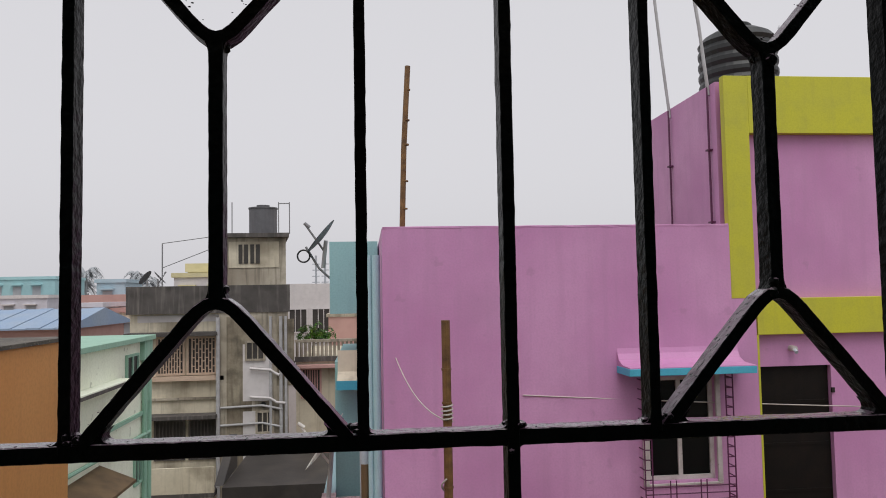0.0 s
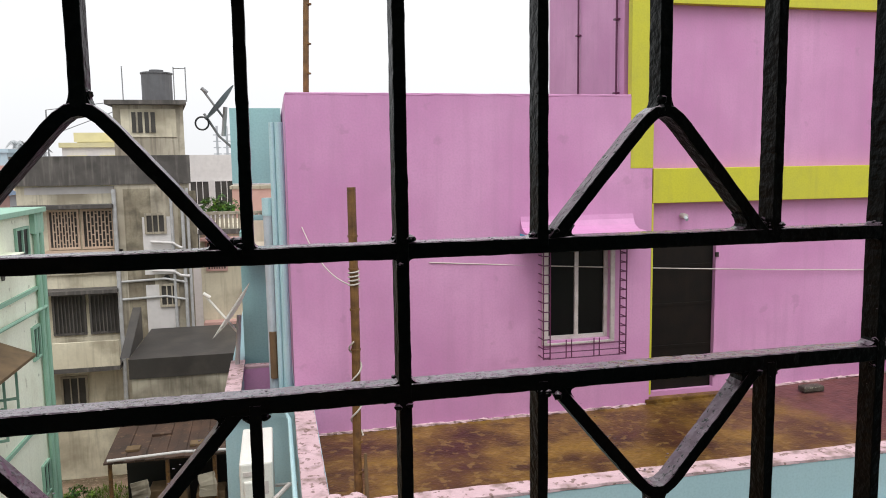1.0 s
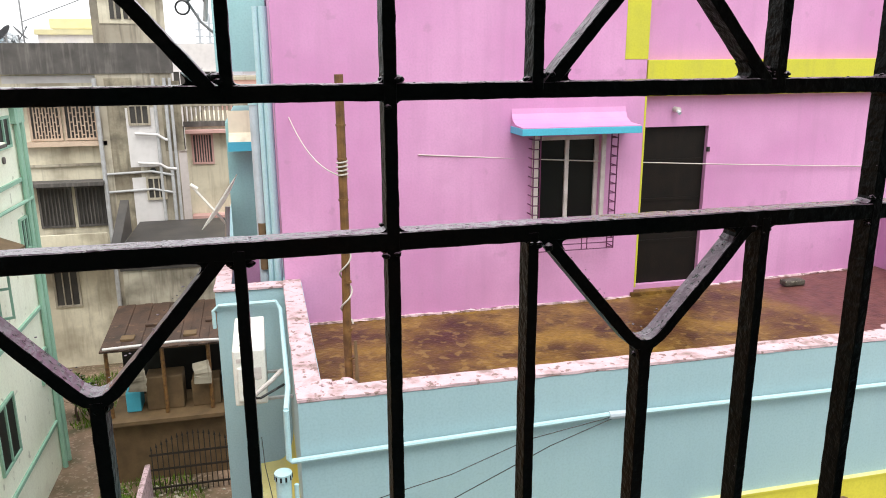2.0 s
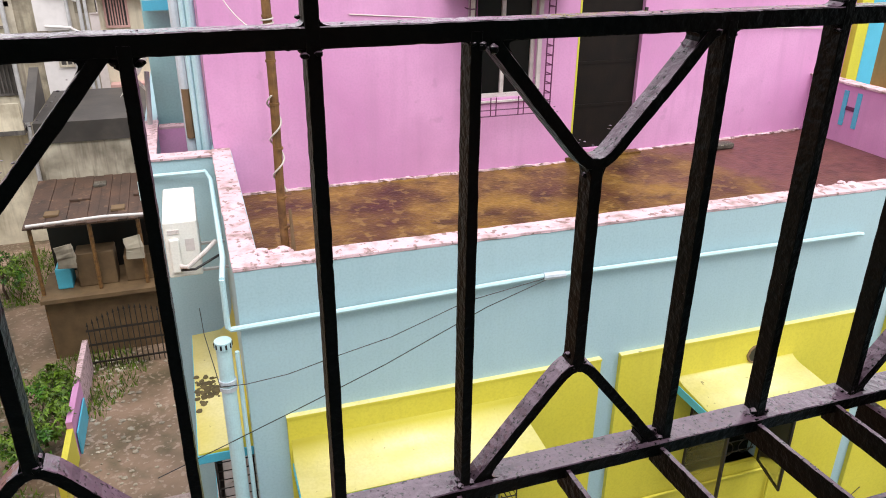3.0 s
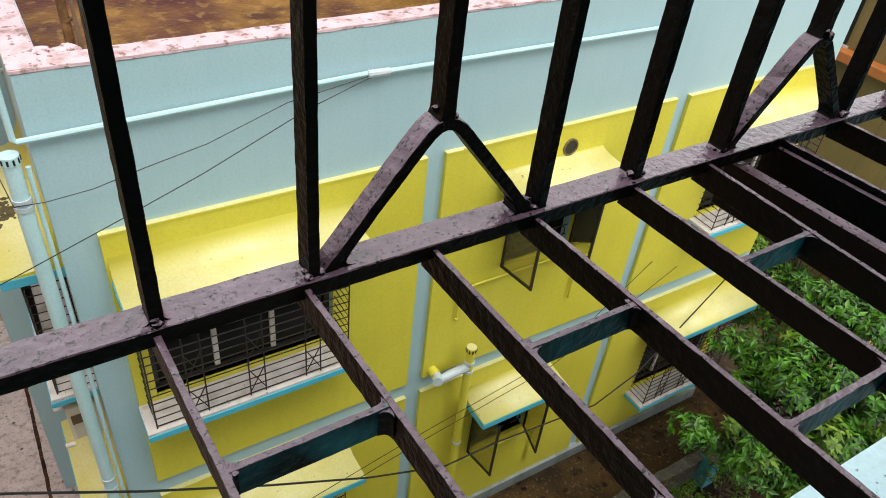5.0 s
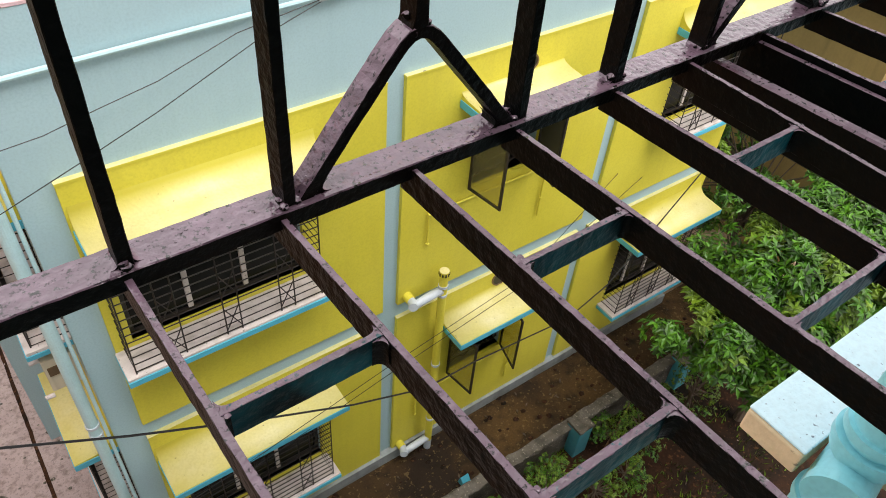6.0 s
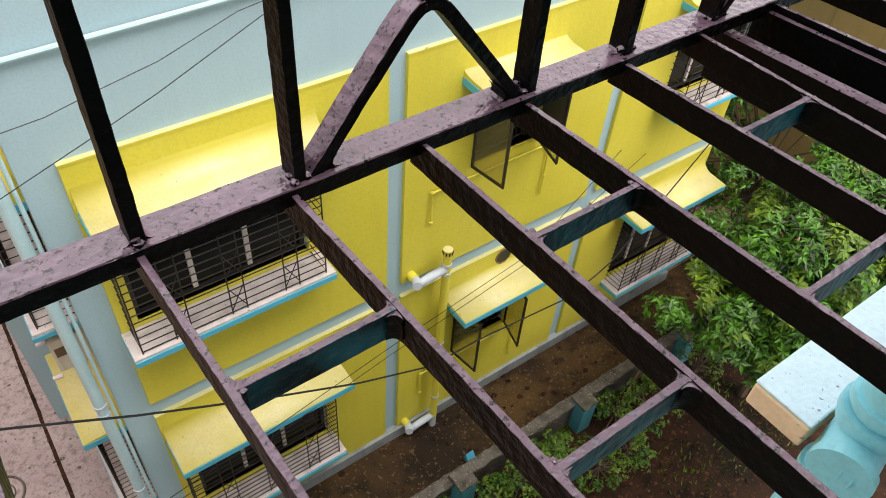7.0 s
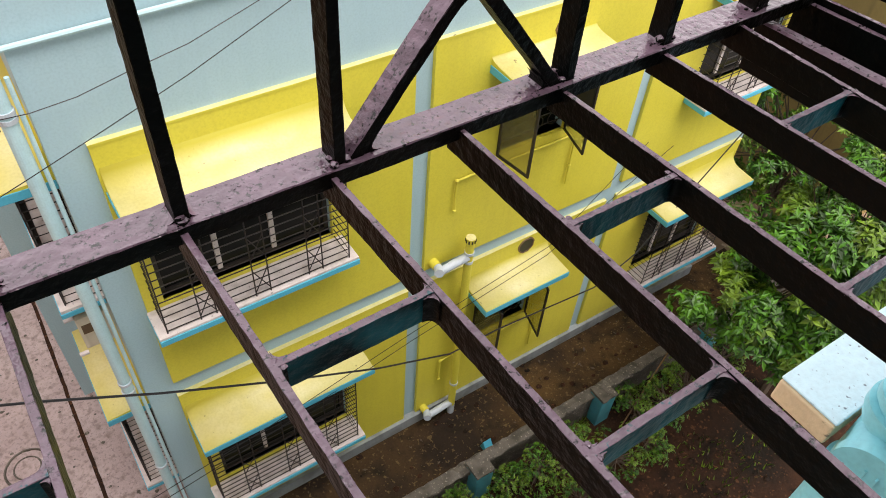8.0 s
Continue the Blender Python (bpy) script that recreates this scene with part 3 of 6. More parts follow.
# ledge under the next window, with its drain pipe
ledge = thing("window_ledge", (2.0, WY, 1.4), "pale blue concrete window ledge with beige plaster edge", "ledge")
bm = box(B(), (0.976, -4.9, 1.393), (4.2, -4.769, 1.4), 0.004)
box(bm, (1.1, WY, 1.393), (4.2, -4.9, 1.4))
part("slab_top", bm, "slab", ledge)
bm = box(B(), (0.972, -4.9, 1.332), (4.2, -4.771, 1.3925), 0.005)
box(bm, (1.1, WY, 1.332), (4.2, -4.9, 1.3925))
part("edge", bm, "beige", ledge, "beige plaster edge, flaking")
random.seed(3)
bm = B()
for _ in range(16):
    lump(bm, Vector((1.0 + random.gauss(0.03, 0.016), -4.771, 1.372 + random.gauss(0, 0.008))), random.uniform(0.003, 0.008), (1.4, 0.25, 0.8), 1)
tagged(part("chipped_patch", bm, "bark", ledge, "dark chipped patch in the plaster edge"), kind="stuff")
pipe = thing("drain_pipe", (1.043, -4.965, GROUND), "aqua-painted plastic drain pipe with a capped branch", "pipe")
PX, PYY = 1.043, -4.965
part("pipe_run", rod(B(), (PX, PYY, GROUND), (PX, PYY, 2.05), 0.056, 72), "pvc_aqua", pipe, smooth=False)
for z, r in ((1.44, 0.066), (1.462, 0.072), (1.5, 0.066), (1.7, 0.064), (1.25, 0.064)):
    part("collar", rod(B(), (PX, PYY, z), (PX, PYY, z + 0.022), r, 72), "pvc_aqua", pipe)
e = Vector((-0.97, -0.2, -0.05)).normalized()
a = Vector((PX, PYY, 1.4))
part("branch", rod(B(), a, a + e * 0.085, 0.054, 64), "pvc_aqua", pipe)
cap = part("cap", rod(B(), a + e * 0.085, a + e * 0.108, 0.06, 64), "pvc_aqua", pipe)
for k in (-1, 0, 1):
    part("cap_rib", box(B(), tuple(a + e * 0.108 + Vector((-0.004, k * 0.022 - 0.002, -0.012))), tuple(a + e * 0.108 + Vector((0.003, k * 0.022 + 0.002, 0.012)))), "pvc_aqua", cap)

# ---- the house opposite ----
house = thing("house", (4.7, 3.0, GROUND), "cyan and yellow two-storey house with a pink rooftop room", "house")
XR = 9.45
BAYS = [(0.279, 3.181), (3.394, 6.48), (6.69, 9.36)]
# openings in the front wall: x0, x1, z0, z1
OPEN = [(0.45, 2.22, -2.98, -1.68), (4.3, 5.3, -2.75, -1.68), (7.6, 9.2, -2.98, -1.68),
        (0.5, 2.25, -6.54, -5.12), (4.3, 5.3, -6.2, -5.12), (7.6, 9.2, -6.54, -5.12)]


def pierced(x0, x1, z0, z1, y0, y1, holes):
    """A wall slab with rectangular holes right through it."""
    bm = B()
    xs = sorted({x0, x1, *(h[k] for h in holes for k in (0, 1))})
    zs = sorted({z0, z1, *(h[k] for h in holes for k in (2, 3))})
    solid = [[not any(h[0] <= (p + q) / 2 <= h[1] and h[2] <= (r + s) / 2 <= h[3] for h in holes) for r, s in zip(zs, zs[1:])] for p, q in zip(xs, xs[1:])]
    grid = {}

    def vert(i, j, y):
        if (i, j, y) not in grid:
            grid[i, j, y] = bm.verts.new((xs[i], y, zs[j]))
        return grid[i, j, y]
    for i in range(len(xs) - 1):
        for j in range(len(zs) - 1):
            if not solid[i][j]:
                continue
            for y in (y0, y1):
                bm.faces.new([vert(i, j, y), vert(i + 1, j, y), vert(i + 1, j + 1, y), vert(i, j + 1, y)])
            for di, dj, a, b in ((-1, 0, (0, 0), (0, 1)), (1, 0, (1, 0), (1, 1)), (0, -1, (0, 0), (1, 0)), (0, 1, (0, 1), (1, 1))):
                p, q = i + di, j + dj
                if not (0 <= p < len(xs) - 1 and 0 <= q < len(zs) - 1 and solid[p][q]):
                    bm.faces.new([vert(i + a[0], j + a[1], y0), vert(i + b[0], j + b[1], y0), vert(i + b[0], j + b[1], y1), vert(i + a[0], j + a[1], y1)])
    return bm


part("front_wall", pierced(0, XR, GROUND, 0.30, 0.0, 0.2, OPEN), "cyan", house)
bm = box(B(), (0, 0.2, GROUND), (0.2, 9, 0.30))
part("side_wall", bm, "cyan", house)
part("side_wall", box(B(), (XR - 0.2, 0.2, GROUND), (XR, 9, 0.30)), "cyan", house)
part("back_wall", box(B(), (0.2, 8.8, GROUND), (XR - 0.2, 9, 0.30)), "cyan", house)
# indoor shade is painted: black wall and slab behind the openings
part("inner_wall", box(B(), (0.2, 1.2, GROUND), (XR - 0.2, 1.3, -0.45)), "dark", house, "inner wall painted black for the shade indoors")
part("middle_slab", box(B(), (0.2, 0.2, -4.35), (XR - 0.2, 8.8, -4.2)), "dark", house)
part("plinth", box(B(), (-0.03, -0.1, GROUND), (XR + 0.03, 0.0, -7.46)), "plinth", house, "wet grey plinth")
# roof terrace, falling to the west
bm = B()
vs = [bm.verts.new(p) for p in ((0.2, 0.2, FLOOR), (4.0, 0.2, FLOOR + 0.01), (XR - 0.2, 0.2, -0.08), (XR - 0.2, 8.8, -0.08), (4.0, 8.8, FLOOR + 0.01), (0.2, 8.8, FLOOR))]
lo = [bm.verts.new(v.co + Vector((0, 0, -0.2))) for v in vs]
bm.faces.new((vs[0], vs[1], vs[4], vs[5])); bm.faces.new((vs[1], vs[2], vs[3], vs[4])); bm.faces.new(lo)
part("terrace_floor", bm, "terrace", house, "mossy brown wet terrace floor")


def coping(p, q, half, z):
    """A rough plaster coping on a parapet."""
    bm = strip(B(), [(*p, z), (*q, z)], half * 2, 0.03, (0, 0, 1), 0.0022, 0.11)
    return bm


part("coping", coping((-0.004, 0.094), (XR, 0.094), 0.099, 0.317), "pink_light", house, "flaking pale pink plaster coping")
part("coping", coping((0.09, 0.0), (0.09, 3.19), 0.1, 0.322), "pink_light", house, "flaking pale pink plaster coping")
bm = B()
for _ in range(16):
    x = random.uniform(0.16, 0.5) if random.random() < 0.7 else random.uniform(5.4, 6.0)
    lump(bm, Vector((x, random.uniform(0.17, 0.3), 0.315)), random.uniform(0.015, 0.05), (1.3, 1, 0.6))
tagged(part("plaster_rubble", bm, "pink_light", house), kind="stuff")
part("parapet_face", box(B(), (0.2, 0.2, -0.3), (XR - 0.2, 0.204, 0.297)), "pink", house)
# wing behind the west edge
part("wing_wall", box(B(), (-0.75, 3.0, GROUND), (-0.002, 3.2, 0.30)), "cyan", house)
part("wing_wall", box(B(), (-0.75, 3.2, GROUND), (-0.6, 8.8, 0.30)), "cyan", house)
part("coping", coping((-0.75, 3.08), (0.0, 3.08), 0.1, 0.322), "pink_light", house, "flaking pale pink plaster coping")
part("coping", coping((-0.67, 3.0), (-0.67, 4.7), 0.09, 0.322), "pink_light", house, "flaking pale pink plaster coping")
part("wing_floor", box(B(), (-0.6, 3.2, -0.3), (-0.002, 8.8, FLOOR)), "terrace", house)
part("wing_parapet", box(B(), (-0.6, 4.6, FLOOR), (0.0, 4.75, 0.24)), "pink", house)
part("coping", coping((-0.58, 4.675), (0.0, 4.675), 0.08, 0.25), "pink_light", house, "flaking pale pink plaster coping")
bm = box(B(), (-0.6, 5.1, -4), (0.0, 8.8, 1.99))
part("stair_tower", box(bm, (-0.66, 5.1, 2.64), (0.0, 8.8, 3.63)), "teal", house, "teal stair tower behind the pink room")
bm = prism(B(), [(5.1, 2.14), (5.1, 1.74), (4.8, 1.66), (4.8, 1.74), (5.02, 1.86), (5.06, 2.14)], -0.56, -0.12)
tc = part("canopy", bm, "cream", house, "small pale yellow canopy")
part("drip_edge", box(B(), (-0.57, 4.785, 1.64), (-0.11, 4.8, 1.76)), "blue", tc, "bright blue edge")

# rooftop pink room
PY = 3.2
PW = (3.05, 3.88, 0.68, 1.88)
part("pink_front", pierced(0.02, 4.43, FLOOR - 0.05, 3.64, PY, PY + 0.2, [PW]), "pink", house)
part("pink_side", box(B(), (0.02, PY + 0.2, FLOOR), (0.2, 8.8, 3.64)), "pink", house)
part("pink_roof", box(B(), (0.2, PY + 0.2, 2.45), (4.13, 8.8, 2.6)), "terrace", house)
# black wall as painted shade behind the pink window
part("room_back", box(B(), (0.2, PY + 1.4, FLOOR), (4.1, PY + 1.5, 2.45)), "dark", house, "inner wall painted black for the shade indoors")
part("tall_side", box(B(), (4.13, PY + 0.2, 2.6), (4.3, 5.95, 5.43)), "pink", house)
DOOR = (4.46, 5.40, -0.10, 1.95)
part("door_wall", pierced(4.43, 8.97, FLOOR - 0.05, 2.34, PY + 0.1, PY + 0.25, [DOOR]), "pink", house)
part("upper_wall", box(B(), (4.3, PY + 0.1, 2.34), (8.97, PY + 0.25, 5.43)), "pink", house)
part("tall_back", box(B(), (4.3, 5.8, FLOOR), (8.97, 5.95, 5.43)), "pink", house)
part("tall_side", box(B(), (8.77, PY + 0.25, FLOOR), (8.97, 5.8, 5.43)), "pink", house)
part("tall_roof", box(B(), (4.3, PY + 0.25, 5.1), (8.77, 5.8, 5.25)), "terrace", house)
for a, b in (((4.135, PY - 0.004, 2.77), (4.44, PY + 0.1, 5.45)), ((4.44, PY - 0.004, 4.75), (8.77, PY + 0.1, 5.452)),
             ((4.445, PY - 0.004, 2.335), (8.77, PY + 0.1, 2.765)), ((8.77, PY - 0.004, FLOOR), (8.97, PY + 0.1, 5.45))):
    part("yellow_band", box(B(), a, b, 0.006), "frame_yellow", house, "weathered lime-yellow band")
part("yellow_return", box(B(), (4.43, PY - 0.003, -0.1), (4.455, PY + 0.1, 2.334)), "frame_yellow", house)
part("blue_column", box(B(), (8.975, PY, FLOOR), (9.25, PY + 0.3, 5.4)), "blue", house)
part("threshold", box(B(), (4.38, PY - 0.03, FLOOR - 0.02), (5.5, PY + 0.1, -0.16), 0.01), "terrace", house)
bm = B()
strip(bm, [(0.2, PY - 0.012, FLOOR + 0.012), (4.4, PY - 0.012, FLOOR + 0.02)], 0.03, 0.03, (0, -1, 0), 0.006, 0.06)
strip(bm, [(5.5, PY + 0.085, -0.185), (8.2, PY + 0.085, -0.1)], 0.03, 0.03, (0, -1, 0), 0.006, 0.06)
part("wall_foot", bm, "pink_light", house, "pale splashed plaster along the wall foot")
bm = strip(B(), [(0.03, PY + 0.1, 3.645), (4.13, PY + 0.1, 3.645)], 0.206, 0.03, (0, 0, 1), 0.0015, 0.12)
part("coping", bm, "pink", house)
door = part("door", box(B(), (4.465, PY + 0.16, -0.1), (5.395, PY + 0.2, 1.945), 0.004), "door", house, "dark closed metal door")
for z in (0.45, 1.0, 1.5):
    part("door_rail", box(B(), (4.48, PY + 0.152, z), (5.38, PY + 0.16, z + 0.035)), "door", door)
part("hinge", box(B(), (5.395, PY + 0.08, 1.62), (5.43, PY + 0.11, 1.68)), "iron", door)
part("hinge", box(B(), (5.395, PY + 0.08, 0.05), (5.43, PY + 0.11, 0.11)), "iron", door)
lampst = part("lamp_socket", rod(B(), (4.9, PY + 0.1, 2.165), (4.9, PY + 0.0, 2.16), 0.035, 16), "white", house, "small white lamp socket")
part("lamp_holder", rod(B(), (4.9, PY + 0.02, 2.15), (4.9, PY - 0.03, 2.12), 0.022, 12), "pvc_grey", lampst)
# thin pipes on the tall side wall, with rods above
for y in (3.55, 4.75):
    part("wall_pipe", tube(B(), [(4.1, y, 3.0), (4.1, y, 5.4)], 0.014), "plum", house)
    part("roof_rod", tube(B(), [(4.12, y, 5.3), (4.05, y + 0.05, 6.2), (3.98, y + 0.1, 6.9 + (y > 4) * 0.3)], 0.022), "dish", house)
    for z in (3.7, 4.6):
        part("pipe_clip", box(B(), (4.07, y - 0.04, z), (4.13, y + 0.04, z + 0.02)), "plum", house)
# east parapet with blue slots
part("east_parapet", box(B(), (8.25, 0.21, -0.3), (8.4, PY + 0.1, 0.67)), "pink", house)
part("coping", coping((8.325, 0.1), (8.325, PY + 0.1), 0.1, 0.69), "pink_light", house, "pale pink plaster coping")
for y in (1.03, 1.24, 2.4, 2.62):
    part("blue_slot", box(B(), (8.235, y - 0.035, 0.13), (8.249, y + 0.035, 0.6)), "blue", house, "blue ornamental strip")
for y in (1.135, 2.51):
    part("blue_slot", box(B(), (8.236, y - 0.07, 0.35), (8.2485, y + 0.07, 0.4)), "plum", house)
part("roof_block", box(B(), (6.45, 2.86, -0.15), (6.75, 3.0, -0.07), 0.02), "wallcap", house, "small dark cement block")


def cove(x0, x1, top, drop, deep, y=-0.05, holder=None, axis="x", end=0.0):
    """A canopy that curves out of the wall, with a blue edge."""
    n = 8
    pts = [(y + 0.004, top)]
    for k in range(n + 1):
        a = k / n * math.pi / 2
        pts.append((y - deep * 0.42 * (1 - math.cos(a)), top - 0.01 - (drop - 0.135) * math.sin(a)))
    pts += [(y - deep, top - drop + 0.105), (y - deep, top - drop + 0.09), (y + 0.004, top - drop + 0.09)]
    c = part("canopy", prism(B(), pts, x0, x1, axis), "yellow_top", holder, "yellow cove canopy, wet sheen painted pale on top", True)
    for p in c.data.polygons:
        p.use_smooth = len(p.vertices) == 4
    a, b = (y - deep - 0.008, top - drop), (y + 0.004, top - drop + 0.089)
    lohi = ((x0 - 0.008, a[0], a[1]), (x1 + 0.008, b[0], b[1])) if axis == "x" else ((a[0], x0 - 0.008, a[1]), (b[0], x1 + 0.008, b[1]))
    part("drip_edge", box(B(), *lohi, 0.004), "blue", c, "bright blue drip edge")
    return c


def cage(win, x0, x1, z0, z1, y, ornaments, axis="x", gap=0.098, mat="iron", back=0.0):
    """A projecting cage of iron bars over a window."""
    def at(u, v, z):
        return (u, v, z) if axis == "x" else (v, u, z)
    n = int((z1 - z0) / gap)
    for k in range(n + 1):
        z = z0 + 0.02 + k * gap
        part("grille_bar", tube(B(), [at(x0, back, z), at(x0, y, z), at(x1, y, z), at(x1, back, z)], 0.0065, 5), mat, win)
    for u in (x0, x1, *(o + s for o in ornaments for s in (-0.075, 0.075))):
        part("grille_bar", tube(B(), [at(u, y - 0.008, z0), at(u, y - 0.008, z1)], 0.0075, 5), mat, win)
    for o in ornaments:
        for s in (-1, 1):
            pts = [at(o + s * 0.07, y - 0.008, z0 + 0.06), at(o, y - 0.008, z0 + 0.2), at(o + s * 0.07, y - 0.008, z0 + 0.34)]
            part("grille_scroll", tube(B(), pts, 0.006, 5), mat, win)
            pts = [at(o + s * 0.07, y - 0.008, z0 + 0.5), at(o, y - 0.008, z0 + 0.64), at(o + s * 0.07, y - 0.008, z0 + 0.78)]
            part("grille_scroll", tube(B(), pts, 0.006, 5), mat, win)


def frame_parts(win, x0, x1, z0, z1, y, mullions, mat="white"):
    for a, b in (((x0, z0), (x0 + 0.05, z1)), ((x1 - 0.05, z0), (x1, z1)), ((x0 + 0.05, z0), (x1 - 0.05, z0 + 0.05)), ((x0 + 0.05, z1 - 0.05), (x1 - 0.05, z1))):
        part("frame", box(B(), (a[0], y, a[1]), (b[0], y + 0.06, b[1]), 0.003), mat, win)
    for x in mullions:
        part("mullion", box(B(), (x - 0.025, y, z0 + 0.05), (x + 0.025, y + 0.05, z1 - 0.05), 0.003), "white", win)
    part("pane", box(B(), (x0 + 0.05, y + 0.03, z0 + 0.05), (x1 - 0.05, y + 0.036, z1 - 0.05)), "glass", win, "dark window glass")


for floor_top, floor_bot, shift in ((-1.056, -4.204, 0), (-4.47, -7.455, 3)):
    for i, (x0, x1) in enumerate(BAYS):
        o = OPEN[i + shift]
        bm = pierced(x0, x1, floor_bot, floor_top, -0.05, 0.0, [o])
        part("yellow_panel", bm, "yellow", house, "raised lime-yellow wall panel")
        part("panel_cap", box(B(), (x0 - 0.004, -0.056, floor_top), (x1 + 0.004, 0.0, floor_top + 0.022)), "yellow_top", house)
    # wide barred windows in the outer bays
    for i, (cx0, cx1, orn) in ((0, (0.3, 2.405, (0.75, 1.3, 1.86))), (2, (7.38, 9.3, (7.9, 8.4, 8.9)))):
        o = OPEN[i + shift]
        win = part("window", box(B(), (o[0], 0.0, o[2] - 0.03), (o[1], 0.19, o[2])), "white", house, "dark window behind a projecting iron cage")
        frame_parts(win, *o, 0.05, [o[0] + (o[1] - o[0]) * f for f in (0.34, 0.66)], "iron")
        sb = -3.117 if not shift else -6.68
        s0, s1 = (0.265, 2.322) if i == 0 else (7.48, 9.37)
        sill = part("sill", box(B(), (s0, -0.42, sb + 0.07), (s1, -0.05, sb + 0.1), 0.004), "white", win, "dirty white sill")
        part("sill_edge", box(B(), (s0 - 0.004, -0.43, sb), (s1 + 0.004, -0.05, sb + 0.069), 0.004), "blue", win, "bright blue sill edge")
        cage(win, s0 + 0.09, s1 - 0.09, sb + 0.1, floor_top - 0.53, -0.37, orn, back=-0.05)
        cove(cx0, cx1, floor_top - 0.2, 0.34, 0.5, -0.05, house)
    # small shuttered window in the middle bay
    o = OPEN[1 + shift]
    win = part("window", box(B(), (o[0], 0.0, o[2] - 0.03), (o[1], 0.19, o[2])), "yellow_top", house, "small window with open glazed shutters")
    part("pane", box(B(), (o[0], 0.12, o[2]), (o[1], 0.126, o[3])), "glass", win, "dark window glass")
    for z in np.arange(o[2] + 0.1, o[3], 0.14):
        part("grille_bar", tube(B(), [(o[0], 0.04, z), (o[1], 0.04, z)], 0.007, 5), "iron", win)
    for k in range(4):
        x = o[0] + (k + 0.5) * (o[1] - o[0]) / 4
        part("grille_scroll", tube(B(), [(x + 0.09 * math.cos(a), 0.03, o[2] + 0.16 + 0.09 * math.sin(a)) for a in np.linspace(0, 6.28, 14)], 0.006, 5), "iron", win)
    for hx, ang in ((o[0], 82), (o[1], 105)):
        wdt, hgt = 0.5, o[3] - o[2] - 0.02
        rot = Matrix.Translation((hx, -0.055, o[2])) @ Matrix.Rotation(-radians(ang), 4, "Z")
        bm = B()
        for a, b in (((0, 0), (0.03, hgt)), ((wdt - 0.03, 0), (wdt, hgt)), ((0.03, 0), (wdt - 0.03, 0.03)), ((0.03, hgt - 0.03), (wdt - 0.03, hgt))):
            box(bm, (a[0], -0.012, a[1]), (b[0], 0.012, b[1]))
        bm.transform(rot)
        sh = part("shutter", bm, "iron", win, "open dark metal shutter with glass")
        bm = box(B(), (0.03, -0.003, 0.03), (wdt - 0.03, 0.003, hgt - 0.03))
        bm.transform(rot)
        part("pane", bm, "tinted", win, "tinted translucent glass")
    cove(4.07, 5.465, floor_top - (0.26 if shift else 0.34), 0.27 if shift else 0.19, 0.5, -0.05, house)
    hx, hz = (4.97, floor_top - 0.265) if not shift else (5.06, floor_top - 0.147)
    hr = 0.12 if shift else 0.088
    part("vent_hole", rod(B(), (hx, -0.02, hz), (hx, -0.056, hz), hr, 20), "dark", house, "round dark vent hole")
    ring = [(hx + hr * 1.04 * math.cos(a) + random.gauss(0, 0.004), -0.054, hz + hr * 1.04 * math.sin(a) + random.gauss(0, 0.004)) for a in np.linspace(0, 6.283, 21)]
    part("vent_ring", tube(B(), ring, 0.013, 5), "wood", house, "rough brown rim of broken plaster")
    # small water pipe under the middle window
    z = o[2] - 0.12
    pts = [(3.75, -0.085, z - 0.45), (3.75, -0.085, z - 0.02), (3.77, -0.085, z), (5.48, -0.085, z), (5.5, -0.085, z - 0.02), (5.5, -0.085, z - 0.8)]
    part("water_pipe", tube(B(), pts, 0.014), "yellow", house)
    for x, zz in ((3.75, z - 0.45), (3.75, z), (5.5, z), (5.5, z - 0.5)):
        part("pipe_fitting", lump(B(), Vector((x, -0.085, zz)), 0.024), "yellow", house)
    # drain stub with a bend and a standing vent
    zc = floor_bot + 0.1 if not shift else GROUND + 0.3
    part("drain_bend", tube(B(), [(3.52, -0.05, zc), (3.52, -0.17, zc), (3.55, -0.22, zc - 0.02), (3.7, -0.22, zc + 0.01), (3.93, -0.2, zc + 0.0)], 0.055, 14), "pvc_grey", house, "pale grey drain bend", True)
    part("drain_cap", rod(B(), (3.52, -0.18, zc + 0.0), (3.47, -0.27, zc + 0.02), 0.06, 16), "pvc_grey", house)
    part("drain_stub", rod(B(), (3.52, -0.02, zc), (3.52, -0.15, zc), 0.062, 16), "yellow", house)
stack = part("soil_pipe", rod(B(), (3.955, -0.2, GROUND + 0.25), (3.955, -0.2, -3.85), 0.055, 18), "yellow", house, "yellow-painted soil pipe")
part("vent_cap", rod(B(), (3.955, -0.2, -3.85), (3.955, -0.2, -3.77), 0.062, 18), "yellow_top", stack, "slotted cap")
for k in range(10):
    a = k / 10 * 6.283
    part("cap_slot", box(B(), (3.955 + 0.06 * math.cos(a) - 0.008, -0.2 + 0.06 * math.sin(a) - 0.008, -3.835), (3.955 + 0.06 * math.cos(a) + 0.008, -0.2 + 0.06 * math.sin(a) + 0.008, -3.79)), "dark", stack)
for z in (-4.05, -4.2, -5.6, -6.9):
    part("pipe_collar", rod(B(), (3.955, -0.2, z), (3.955, -0.2, z + 0.04), 0.063, 18), "pvc_grey", stack)
part("shoe", rod(B(), (3.955, -0.2, GROUND), (3.955, -0.2, GROUND + 0.27), 0.055, 16), "pvc_grey", stack)

